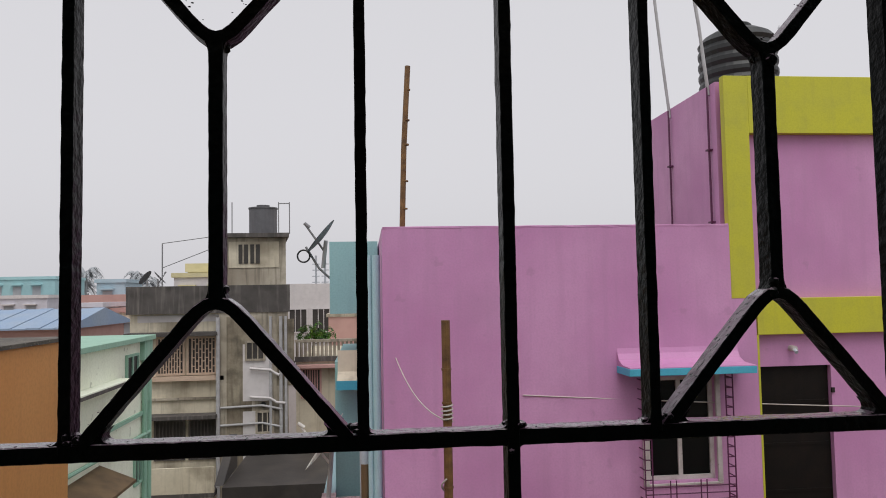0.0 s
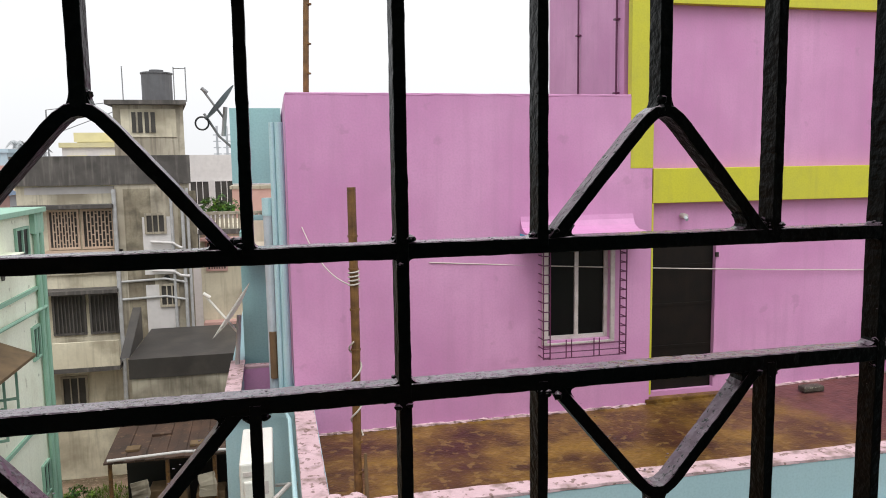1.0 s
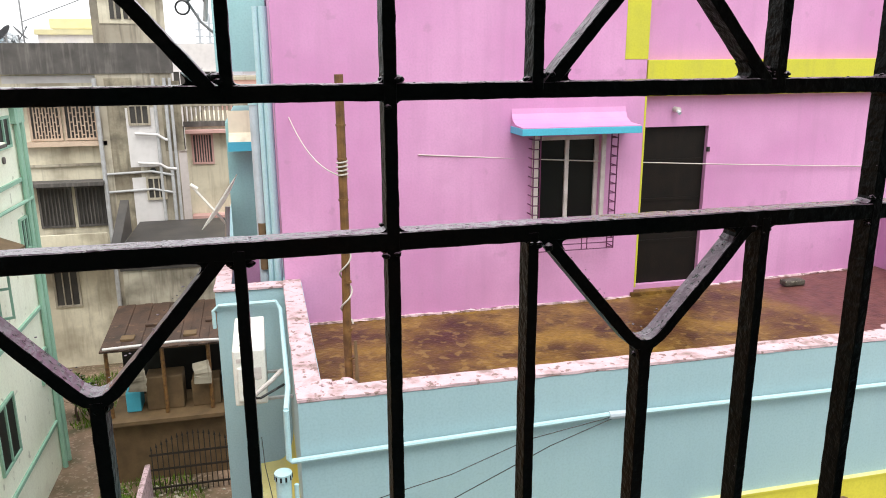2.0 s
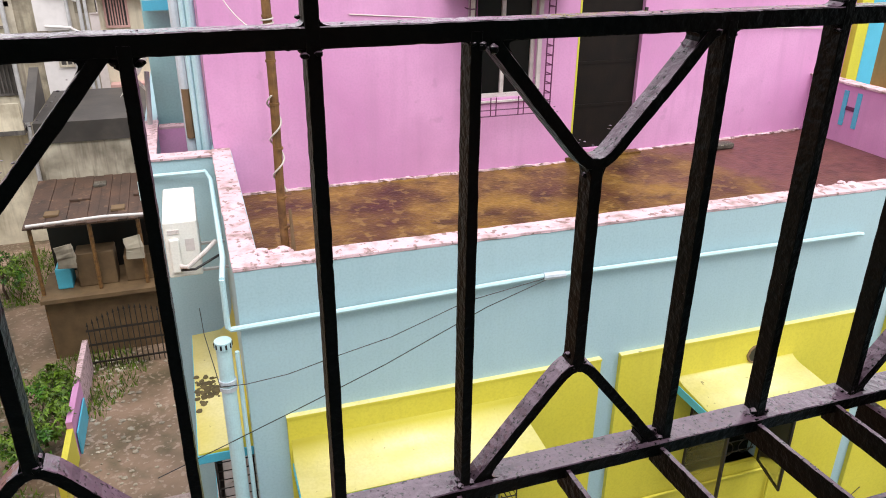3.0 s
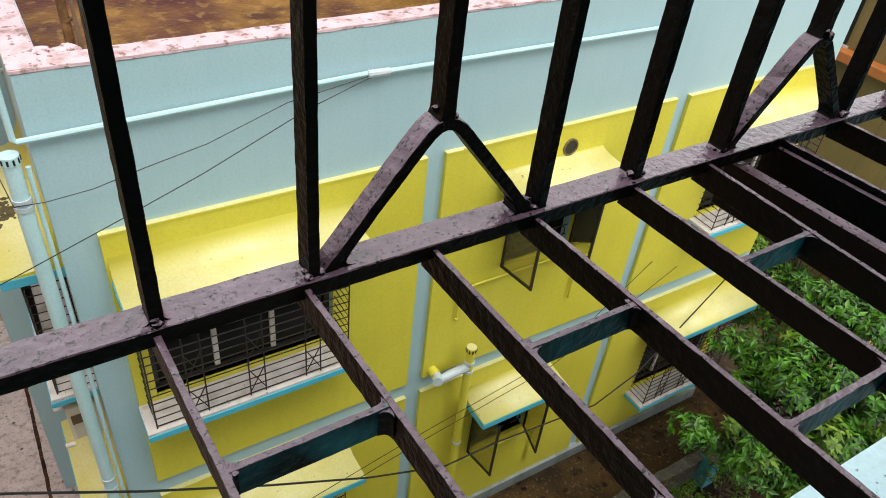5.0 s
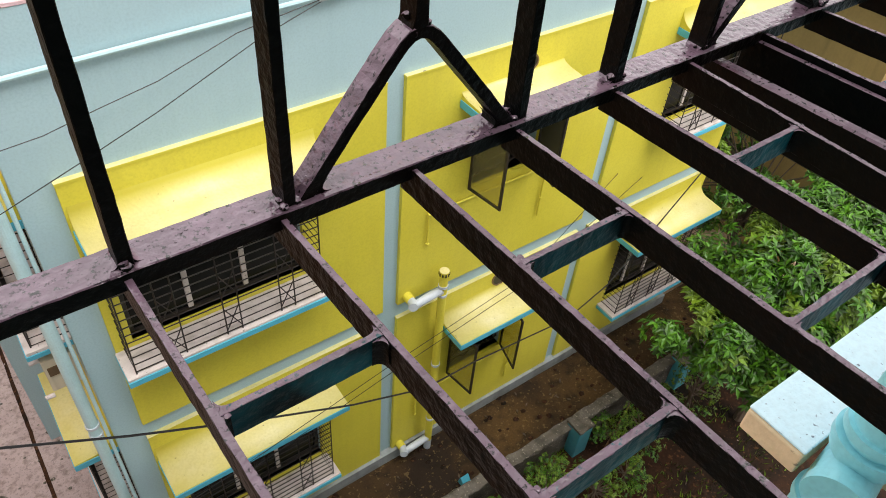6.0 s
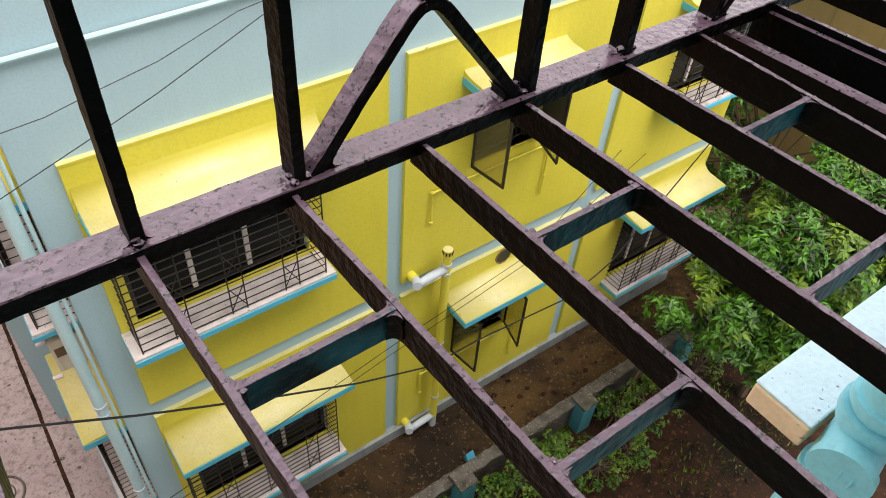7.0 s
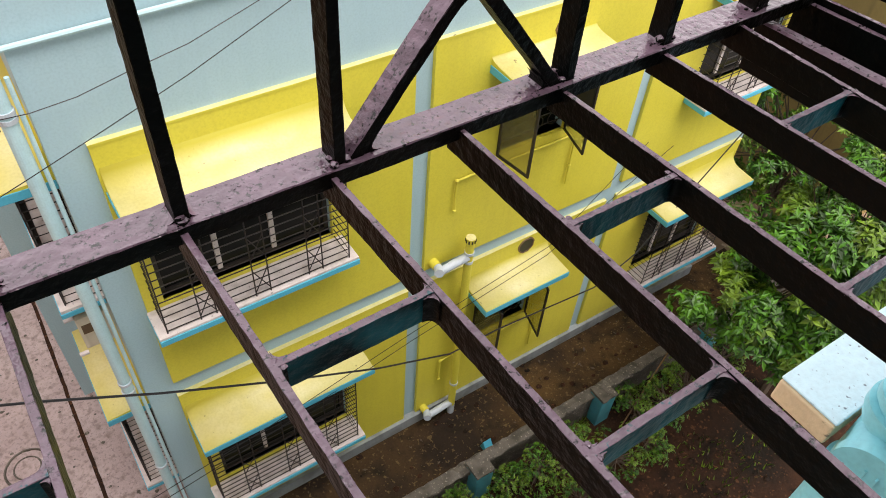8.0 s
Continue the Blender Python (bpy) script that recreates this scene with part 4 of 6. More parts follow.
# pipes of the front and the west corner
bm = tube(B(), [(-0.09, -0.045, 0.28), (-0.09, -0.045, -0.12), (-0.07, -0.045, -0.144), (2.55, -0.045, -0.075), (2.7, -0.045, -0.085), (5.95, -0.045, -0.12), (6.0, -0.05, -0.13)], 0.022)
part("water_pipe", bm, "pvc", house, "thin pale cyan water pipe")
part("pipe_fitting", tube(B(), [(2.52, -0.05, -0.08), (2.72, -0.05, -0.085)], 0.034, 10), "pvc_grey", house)
part("water_pipe", tube(B(), [(-0.09, -0.045, 0.28), (-0.06, 0.4, 0.26), (-0.06, 2.55, 0.2), (-0.1, 2.9, 0.18), (-0.72, 2.96, 0.16), (-0.78, 2.97, 0.1), (-0.78, 2.97, -0.1)], 0.022), "pvc", house)
rp = part("rain_pipe", rod(B(), (-0.14, -0.02, GROUND), (-0.14, -0.02, -0.28), 0.058, 20), "pvc", house, "pale cyan rainwater pipe")
part("vent_cap", rod(B(), (-0.14, -0.02, -0.3), (-0.14, -0.02, -0.24), 0.066, 20), "pvc", rp)
for k in range(10):
    a = k / 10 * 6.283
    part("cap_slot", box(B(), (-0.14 + 0.064 * math.cos(a) - 0.007, -0.02 + 0.064 * math.sin(a) - 0.007, -0.29), (-0.14 + 0.064 * math.cos(a) + 0.007, -0.02 + 0.064 * math.sin(a) + 0.007, -0.252)), "dark", rp)
for z in (-0.62, -0.68, -3.9, -4.05, -5.6):
    part("pipe_collar", rod(B(), (-0.14, -0.02, z), (-0.14, -0.02, z + 0.035), 0.067, 20), "pvc_grey", rp)
part("thin_pipe", tube(B(), [(-0.045, -0.03, -0.35), (-0.045, -0.03, GROUND + 0.2)], 0.018), "pvc", house)
part("thin_pipe", tube(B(), [(-0.1, 0.06, -0.35), (-0.11, 0.06, -1.6)], 0.014), "yellow_top", house)
# pipes up the side of the pink room
for x, r in ((-0.05, 0.05), (-0.13, 0.03)):
    part("wall_pipe", tube(B(), [(x, 3.45, 0.2), (x, 3.45, 3.35)], r, 12), "pvc", house)
part("pipe_collar", tube(B(), [(-0.2, 3.55, 2.3), (-0.2, 3.55, 2.5)], 0.07, 12), "pvc", house)
part("wall_pipe", tube(B(), [(-0.2, 3.55, 0.2), (-0.2, 3.55, 2.3)], 0.06, 12), "pvc_grey", house)
part("wall_pipe", tube(B(), [(-0.2, 3.5, 0.4), (-0.2, 3.5, 0.95)], 0.045, 12), "wood", house)

# west side windows and canopies, seen edge on
for top, z_sill, y1 in ((-1.1, -3.12, 2.4), (-4.43, -6.66, 1.75)):
    cove(0.32, y1, top, 0.52, 0.46, 0.0, house, "y")
    win = part("window", box(B(), (-0.012, 0.6, z_sill + 0.12), (-0.002, y1 - 0.2, top - 0.55)), "glass", house, "side window behind an iron cage")
    part("sill", box(B(), (-0.4, 0.36, z_sill + 0.06), (-0.002, y1 - 0.05, z_sill + 0.1), 0.004), "white", win)
    part("sill_edge", box(B(), (-0.41, 0.352, z_sill), (-0.002, y1 - 0.04, z_sill + 0.059), 0.004), "blue", win)
    cage(win, 0.42, y1 - 0.12, z_sill + 0.1, top - 0.53, -0.33, (0.9, 1.4), "y")
meter = part("meter_box", box(B(), (-0.33, 0.45, -3.75), (-0.02, 0.62, -3.3), 0.01), "cream", house, "cream electricity meter box")
part("meter_dial", box(B(), (-0.3, 0.44, -3.52), (-0.12, 0.45, -3.4)), "wood", meter)
for z in (-3.3, -3.85):
    part("insulator", rod(B(), (-0.42, 0.5, z), (-0.33, 0.5, z), 0.025, 10), "white", meter)

# air conditioner outside
ac = thing("air_conditioner", (-0.38, 2.0, -0.38), "white air conditioner outdoor unit on wall brackets", "air conditioner")
part("case", box(B(), (-0.535, 1.5, -0.38), (-0.235, 2.45, 0.18), 0.018), "ac", ac)
part("valve_cover", box(B(), (-0.5, 1.462, -0.32), (-0.41, 1.499, 0.02), 0.015), "ac", ac)
part("handle_recess", box(B(), (-0.5, 1.49, 0.06), (-0.4, 1.498, 0.1)), "white", ac)
part("rating_label", box(B(), (-0.36, 1.496, -0.12), (-0.28, 1.4985, 0.0)), "white", ac, "pale rating label")
part("hose", tube(B(), [(-0.42, 1.46, -0.25), (-0.36, 1.4, -0.24), (-0.2, 1.42, -0.12), (-0.09, 1.5, -0.05)], 0.022, 8), "white", ac, "lagged white hose")
part("hose", tube(B(), [(-0.42, 1.46, -0.29), (-0.3, 1.38, -0.26), (-0.15, 1.42, -0.2), (-0.08, 1.5, -0.2)], 0.012, 8), "wire", ac)
for y in (1.65, 2.3):
    part("bracket", strip(B(), [(-0.54, y, -0.395), (0.0, y, -0.395)], 0.03, 0.03, (0, 0, 1)), "dish", ac)

# ---- loose things on the roof ----


def bamboo(name, pts, r, label):
    bm = tube(B(), pts, r, 10)
    p, q = Vector(pts[0]), Vector(pts[-1])
    for k in range(1, 9):
        c = p.lerp(q, k / 9 + random.uniform(-0.02, 0.02))
        rod(bm, c - Vector((0, 0, 0.008)), c + Vector((0, 0, 0.008)), r * 1.16, 10)
    t = thing(name, pts[0], label, "pole")
    part("cane", bm, "bamboo", t)
    return t


pole = bamboo("bamboo_pole", [(0.44, 0.4, FLOOR), (0.425, 0.4, 0.6), (0.44, 0.4, 1.5), (0.437, 0.4, 2.69)], 0.034, "weathered bamboo pole standing on the terrace")
turns = [(0.432 + 0.045 * math.cos(a), 0.4 + 0.045 * math.sin(a), 0.75 + 0.045 * a) for a in np.linspace(0, 17, 70)]
part("cord", tube(B(), turns, 0.007, 5), "cord", pole, "pale cord wound round the pole")
part("cord", tube(B(), [(0.438 + 0.04 * math.cos(a), 0.4 + 0.04 * math.sin(a), 1.93 + 0.005 * a) for a in np.linspace(0, 25, 70)], 0.007, 5), "cord", pole)
part("cord", tube(B(), sag((0.41, 0.37, 1.95), (0.16, PY - 0.01, 2.18), 0.12), 0.006, 5), "cord", pole)
part("stump", rod(B(), (0.49, 0.34, 0.2), (0.485, 0.36, 0.62), 0.02, 8, 0.012), "wood", pole, "dark broken stake tied beside the pole")
bamboo("bamboo_pole", [(0.25, PY + 0.28, 2.6), (0.27, PY + 0.28, 3.7), (0.3, PY + 0.28, 4.6), (0.36, PY + 0.28, 5.6)], 0.034, "thin bamboo pole rising behind the pink parapet")
line = solo("clothes_line", tube(B(), sag((1.6, 3.19, 1.72), (8.765, 3.29, 1.3), 0.03, 24), 0.007, 5), "cord", "thin white clothes line strung along the pink wall", "line")

# tank on the tall room
tank = thing("water_tank", (5.05, 4.55, 5.25), "black ribbed plastic water tank on the roof", "tank")
bm = B()
rings = []
for h, r in [(0.0, 0.56)] + [(0.05 + k * 0.06, 0.57 + (0.018 if k % 3 else -0.01)) for k in range(20)] + [(1.3, 0.5), (1.38, 0.36), (1.4, 0.22), (1.48, 0.22), (1.5, 0.2)]:
    rings.append([bm.verts.new((5.05 + 0.9 * r * math.cos(a), 4.55 + 0.9 * r * math.sin(a), 5.25 + 0.88 * h)) for a in np.linspace(0, 2 * math.pi, 33)[:-1]])
for a, b in zip(rings, rings[1:]):
    for k in range(32):
        bm.faces.new((a[k], a[(k + 1) % 32], b[(k + 1) % 32], b[k]))
bm.faces.new(rings[-1])
part("drum", bm, "tank", tank)
part("lid_knob", rod(B(), (5.05, 4.55, 6.56), (5.05, 4.55, 6.61), 0.1, 16), "tank", tank)
tank2 = copy_thing(tank, pose(7.75, 4.55, 5.25))

# pink window
win = thing("window_1", (3.45, PY, 0.68), "dark two-leaf window in a pink iron cage", "window", kind="structure")
frame_parts(win, *PW, PY + 0.06, [3.465])
for a, b in ((2.99, 3.05), (3.88, 3.935)):
    part("surround", box(B(), (a, PY - 0.03, 0.66), (b, PY, 1.9), 0.004), "white", win, "dirty white window surround")
part("surround", box(B(), (2.99, PY - 0.03, 0.635), (3.935, PY, 0.659), 0.004), "white", win, "dirty white window surround")
# black sheet added as the room's shade
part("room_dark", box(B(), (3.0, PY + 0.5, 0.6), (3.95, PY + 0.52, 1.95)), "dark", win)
for side, x in ((1, 2.95), (-1, 4.02)):
    for k in range(13):
        z = 0.52 + k * 0.112
        part("grille_bar", tube(B(), [(x, PY, z), (x, PY - 0.16, z), (x + side * 0.085, PY - 0.16, z)], 0.0075, 5), "plum", win)
    for xx in (x, x + side * 0.085):
        part("grille_bar", tube(B(), [(xx, PY - 0.168, 0.5), (xx, PY - 0.168, 1.93)], 0.0085, 5), "plum", win)
for z in (0.505, 0.58, 0.66):
    part("grille_bar", tube(B(), [(2.95, PY - 0.16, z), (4.02, PY - 0.16, z)], 0.0075, 5), "plum", win)
for x in (3.24, 3.31, 3.6, 3.67):
    part("grille_bar", tube(B(), [(x, PY - 0.168, 0.505), (x, PY - 0.168, 0.73)], 0.0075, 5), "plum", win)
c = prism(B(), [(PY, 2.22), (PY - 0.015, 2.16), (PY - 0.06, 2.09), (PY - 0.16, 2.045), (PY - 0.42, 2.03), (PY - 0.42, 2.02), (PY, 2.02)], 2.72, 4.18)
pc = thing("window_canopy", (3.45, PY, 2.02), "pink cove canopy with a blue edge", "canopy")
part("canopy", c, "pink", pc)
part("drip_edge", box(B(), (2.712, PY - 0.428, 1.94), (4.188, PY, 2.019), 0.004), "blue", pc, "bright blue drip edge")

# satellite dishes


def dish(at, aim, r, mat, label, mast):
    t = thing("satellite_dish", at, label, "dish")
    aim = Vector(aim).normalized()
    q = aim.to_track_quat("Z", "Y").to_matrix().to_4x4()
    bm = B()
    grid = []
    for i in range(7):
        s = i / 6
        grid.append([bm.verts.new((r * s * math.cos(a), r * s * math.sin(a), 0.13 * r * s * s)) for a in np.linspace(0, 6.283, 25)[:-1]] if i else [bm.verts.new((0, 0, 0))])
    for k in range(24):
        bm.faces.new((grid[0][0], grid[1][k], grid[1][(k + 1) % 24]))
    for a, b in zip(grid[1:], grid[2:]):
        for k in range(24):
            bm.faces.new((a[k], b[k], b[(k + 1) % 24], a[(k + 1) % 24]))
    bmesh.ops.solidify(bm, geom=bm.faces[:], thickness=0.012)
    c = Vector(at) + Vector((0, 0, mast))
    bm.transform(Matrix.Translation(c) @ q)
    part("reflector", bm, mat, t)
    f = c + aim * r * 1.1
    part("feed_arm", tube(B(), [c - aim * 0.05 - Vector((0, 0, r * 0.6)), f], 0.018, 6), mat, t)
    part("feed_horn", rod(B(), f, f - aim * 0.1, 0.026, 10), mat, t)
    part("mast", tube(B(), [at, c - aim * 0.06], 0.03, 8), "dish", t)
    return t


dish((-0.67, 4.5, 0.33), (-0.82, 0.03, 0.57), 0.42, "ac", "pale satellite dish on the wing parapet", 0.68)
d2 = dish((-0.8, 6.0, 3.3), (-0.77, 0.0, 0.64), 0.32, "dish_dark", "dark satellite dish on an arm beside the teal tower", 0.45)
ring = [(-1.08 + 0.09 * math.cos(a), 5.95, 3.48 + 0.09 * math.sin(a)) for a in np.linspace(0, 6.283, 22)]
part("cable_coil", tube(B(), ring, 0.014, 6), "wire", d2)
part("support_arm", tube(B(), [(-1.05, 6.0, 3.62), (-0.86, 6.0, 3.3), (-0.7, 6.0, 3.15)], 0.02, 6), "dish_dark", d2)

# cables
solo("cable", tube(B(), [(-0.35, 2.6, -1.3), (-0.3, 1.2, -0.85), (-0.2, -0.1, -0.6), (0.0, -0.1, -0.612), (0.32, -0.1, -0.585), (0.7, -0.1, -0.495), (1.16, -0.1, -0.4), (1.81, -0.08, -0.19), (2.55, -0.06, -0.09)], 0.0042, 5), "wire", "thin black cable sagging along the cyan wall", "cable", group="cables")
solo("cable", tube(B(), [(-0.75, -0.15, -1.3), (-0.19, -0.15, -1.1), (0.46, -0.15, -0.86), (1.09, -0.15, -0.62), (1.98, -0.12, -0.25), (2.6, -0.06, -0.09)], 0.0042, 5), "wire", "thin black cable running up to the water pipe", "cable", group="cables")
solo("cable", tube(B(), [(-4.352, -1.6, 0.75), (-2.6, -1.25, -0.95), (-0.73, -1.0, -2.42), (0.09, -1.0, -2.97), (1.15, -1.0, -3.61), (2.21, -1.0, -4.2), (3.3, -0.85, -4.9), (4.221, -0.650, -5.252), (6.046, -0.600, -5.542), (6.807, -0.580, -5.249), (9.300, -0.060, -4.300)], 0.011, 6), "wire", "thick black service cable crossing the yard", "cable", group="cables")
solo("cable", tube(B(), [(-2.268, -0.600, -5.570), (-0.058, -0.600, -5.150), (1.047, -0.600, -4.940), (2.955, -0.500, -4.645), (5.067, -0.450, -4.292), (7.000, -0.060, -3.600)], 0.0045, 5), "wire", "thin dark cable crossing the yellow wall", "cable", group="cables")
solo("cable", tube(B(), [(-2.268, -0.600, -5.730), (-0.058, -0.600, -5.310), (1.047, -0.600, -5.100), (2.955, -0.500, -4.805), (5.067, -0.450, -4.452), (7.600, -0.060, -3.900)], 0.0045, 5), "wire", "thin dark cable crossing the yellow wall", "cable", group="cables")

random.seed(31)
bm = B()
for _ in range(90):
    y, u = random.gauss(1.27, 0.1), min(max(random.gauss(0.34, 0.06), 0.21), 0.44)
    lump(bm, Vector((-u, y, -1.493 - 0.075 * (u - 0.193))), random.uniform(0.008, 0.026), (1.2, 1.4, 0.35))
tagged(part("moss_patch", bm, "moss", house, "dark moss patch on the canopy"), kind="stuff")

# ---- yard wall and garden ----
ywall = thing("yard_wall", (5, -1.36, GROUND), "low weathered cement yard wall with teal posts", "wall")
part("wall_run", box(B(), (2.2, -1.42, GROUND), (10.6, -1.3, -7.12)), "wallcap", ywall)
part("wall_coping", strip(B(), [(2.2, -1.36, -7.1), (10.6, -1.36, -7.1)], 0.18, 0.06, (0, 0, 1), 0.008, 0.09), "wallcap", ywall, "mossy broken cement coping")
for x in (3.55, 5.88, 8.25):
    p = part("post", box(B(), (x - 0.14, -1.62, GROUND), (x + 0.14, -1.34, -7.02), 0.015), "teal_post", ywall, "teal painted post")
    part("post_cap", strip(B(), [(x - 0.15, -1.48, -7.0), (x + 0.15, -1.48, -7.0)], 0.3, 0.04, (0, 0, 1), 0.006, 0.05), "wallcap", p)
solo("blue_scrap", prism(B(), [(-1.15, GROUND + 0.02), (-0.95, GROUND + 0.02), (-1.0, GROUND + 0.2)], 4.0, 4.14), "blue", "crumpled blue scrap lying in the yard", "scrap")
solo("stick", tube(B(), [(7.3, -1.45, -7.05), (6.6, -1.7, -7.2), (6.1, -1.85, GROUND + 0.03)], 0.012, 6), "bamboo", "thin dry stick leaning on the yard wall", "stick")
bm = B()
for _ in range(220):
    x, y = (random.uniform(1, 10), random.uniform(-1.28, -0.04)) if random.random() < 0.5 else (random.uniform(2, 12), random.uniform(-5, -1.45))
    s = random.uniform(0.012, 0.045)
    lump(bm, Vector((x, y, GROUND + 0.02)), s, (1.2, 1, 0.5))
solo("rubble", bm, "soil", "small stones and crumbs strewn over wet soil", "rubble", "stuff")


def leaf(bm, p, way, up, long, wide):
    """One folded, drooping leaf."""
    side = way.cross(up).normalized()
    nrm = side.cross(way).normalized()
    b, c = p + way * long * 0.42 - nrm * long * 0.02, p + way * long - nrm * long * 0.16
    v = [bm.verts.new(q) for q in (p, b + side * wide + nrm * wide * 0.3, c, b - side * wide + nrm * wide * 0.3, b)]
    for x, y in ((0, 1), (1, 2), (2, 3), (3, 0)):
        bm.faces.new((v[x], v[y], v[4]))


def rosette(bm, tip, way, n, size):
    """The leaves round the end of one twig."""
    way = way.normalized()
    e = way.orthogonal().normalized()
    f = way.cross(e)
    turn = random.uniform(0, 6.283)
    for k in range(n):
        a = turn + k * 2.4
        out = (e * math.cos(a) + f * math.sin(a)) * random.uniform(0.7, 1.1) + way * random.uniform(0.1, 0.7) + Vector((0, 0, -0.25))
        long = size * random.uniform(0.65, 1.25)
        leaf(bm, tip - way * size * 0.12 * (k % 3), out.normalized(), (way + Vector((0, 0, 0.8))).normalized(), long, long * random.uniform(0.17, 0.24))


def tree(name, base, crown, radii, clumps, per, size, label, mats=("leaf", "leaf_young"), clump=0.3, n=7, young=0.24):
    t = thing(name, base, label, "tree" if "tree" in name else "shrub")
    base, crown = Vector(base), Vector(crown)
    bm = B()
    h = (crown - base).length
    r = 0.03 + h * 0.018
    mid = base.lerp(crown, 0.5) + Vector((random.uniform(-0.1, 0.1), random.uniform(-0.1, 0.1), 0))
    rod(bm, base - Vector((0, 0, 0.05)), mid, r, 8, r * 0.75)
    rod(bm, mid, crown, r * 0.75, 8, r * 0.4)
    crowns = {m: B() for m in mats}
    for k in range(clumps):
        a, u = random.uniform(0, 6.283), random.uniform(-0.6, 1)
        s = math.sqrt(1 - u * u) * random.uniform(0.55, 1.08)
        heart = crown + Vector((radii[0] * s * math.cos(a), radii[1] * s * math.sin(a), radii[2] * u * random.uniform(0.7, 1.08)))
        st = base.lerp(crown, random.uniform(0.55, 1))
        bend = st.lerp(heart, 0.55) + Vector((0, 0, 0.05 * h * random.uniform(-1, 1)))
        rod(bm, st, bend, r * 0.3, 6, r * 0.18)
        rod(bm, bend, heart, r * 0.18, 5, r * 0.06)
        big = clump * random.uniform(0.6, 1.2)
        leafy = crowns[mats[1] if random.random() < young else mats[0]]
        for _ in range(int(per * random.uniform(0.6, 1.3))):
            d = Vector((random.gauss(0, 1), random.gauss(0, 1), random.gauss(0.35, 0.8))).normalized()
            tip = heart + Vector((d.x, d.y, d.z * 0.75)) * big * random.uniform(0.35, 1) ** 0.6
            rosette(leafy, tip, d + Vector((0, 0, 0.5)), n, size)
    part("trunk", bm, "bark", t)
    for m in mats:
        part("crown", crowns[m], m, t)
    return t


random.seed(4)
tree("tree", (8.6, -2.6, GROUND), (8.75, -2.45, -4.75), (2.35, 1.45, 1.2), 150, 30, 0.13, "leafy green tree with glossy pointed leaves", young=0.16)
for x, y, h, r in ((4.35, -1.85, 0.45, 0.38), (4.75, -2.0, 0.5, 0.42), (5.5, -2.3, 0.35, 0.4), (6.35, -1.8, 0.4, 0.38), (6.75, -2.05, 0.5, 0.42), (7.2, -2.0, 0.6, 0.45), (5.1, -1.72, 0.35, 0.3), (7.9, -2.0, 0.7, 0.5), (3.9, -1.75, 0.3, 0.3), (3.1, -1.8, 0.4, 0.35), (4.6, -2.5, 0.4, 0.4), (6.1, -2.35, 0.35, 0.35)):
    tree("shrub", (x, y, GROUND), (x, y, GROUND + h), (r, r, h * 0.7), 30, 12, 0.038, "low bushy green shrub in the garden", clump=0.13, n=6, young=0.6)

# ---- lane and sheds to the north ----
lane_wall = thing("boundary_wall", (-3.3, 9.8, GROUND), "pink, blue and yellow striped boundary wall", "wall")
for k, (y0, y1, m, z) in enumerate(((7.4, 9.0, "yellow", -6.95), (9.0, 10.6, "pink", -6.8), (10.6, 12.4, "pink_light", -6.8), (9.1, 10.4, "blue", -7.15))):
    part("wall_panel", box(B(), (-3.42 + (k == 3) * 0.14, y0, GROUND), (-3.3 + (k == 3) * 0.01 + (k == 3) * 0.0 + (k == 3) * 0.04, y1 - 0.01, z)), m, lane_wall)
gate = thing("iron_gate", (-2.3, 12.4, GROUND), "black iron gate with spear-tipped bars", "gate")
for k in range(17):
    x = -3.25 + k * 0.125
    h = 1.25 + 0.35 * math.sin(k / 16 * math.pi)
    bm = tube(B(), [(x, 12.4, GROUND + 0.05), (x, 12.4, GROUND + h)], 0.014, 5)
    part("gate_bar", rod(bm, (x, 12.4, GROUND + h), (x, 12.4, GROUND + h + 0.12), 0.03, 6, 0.0), "iron", gate)
for z in (0.2, 0.7, 1.1):
    part("gate_rail", box(B(), (-3.3, 12.38, GROUND + z), (-1.2, 12.42, GROUND + z + 0.04)), "iron", gate)
random.seed(9)
for x, y, s in ((-4.0, 9.6, 1.0), (-3.9, 10.6, 0.9), (-4.3, 8.8, 0.7), (-6.8, 14.5, 1.3), (-8.0, 15.5, 1.4), (-6.0, 17.2, 1.0)):
    tree("shrub", (x, y, GROUND), (x, y, GROUND + 0.75 * s), (0.6 * s, 0.6 * s, 0.55 * s), 20, 9, 0.13, "leafy bright green bush beside the lane", clump=0.25, young=0.6)
bm = B()
for _ in range(26000):
    y = random.uniform(7.2, 21)
    x = random.uniform(-10, -0.4)
    if noise.noise((x * 0.45, y * 0.45, 3)) < 0.12:
        continue
    h = random.uniform(0.06, 0.22)
    a = Vector((x, y, GROUND))
    w = Vector((random.uniform(-1, 1), random.uniform(-1, 1), 0)).normalized() * 0.018
    bm.faces.new([bm.verts.new(p) for p in (a - w, a + w, a + Vector((random.uniform(-0.08, 0.08), random.uniform(-0.08, 0.08), h)))])
solo("grass", bm, "leaf_young", "rough patches of green grass beside the lane", "grass", "stuff")


random.seed(15)
bm = B()
for _ in range(420):
    y = random.uniform(5.5, 13.0)
    x = random.choice((random.gauss(-2.75, 0.28), random.gauss(-4.6, 0.7), random.uniform(-6, -1)))
    lump(bm, Vector((x, y, GROUND + 0.01)), random.uniform(0.015, 0.06), (1.3, 1, 0.6), 1)
solo("brick_rubble", bm, "stained", "broken brick and stone strewn along the lane", "rubble", "stuff")
kerb = strip(B(), [(-6.6, 13.2, GROUND + 0.06), (-5.6, 11.6, GROUND + 0.06), (-5.3, 9.0, GROUND + 0.06), (-5.2, 6.4, GROUND + 0.06)], 0.16, 0.12, (0, 0, 1), 0.006, 0.2)
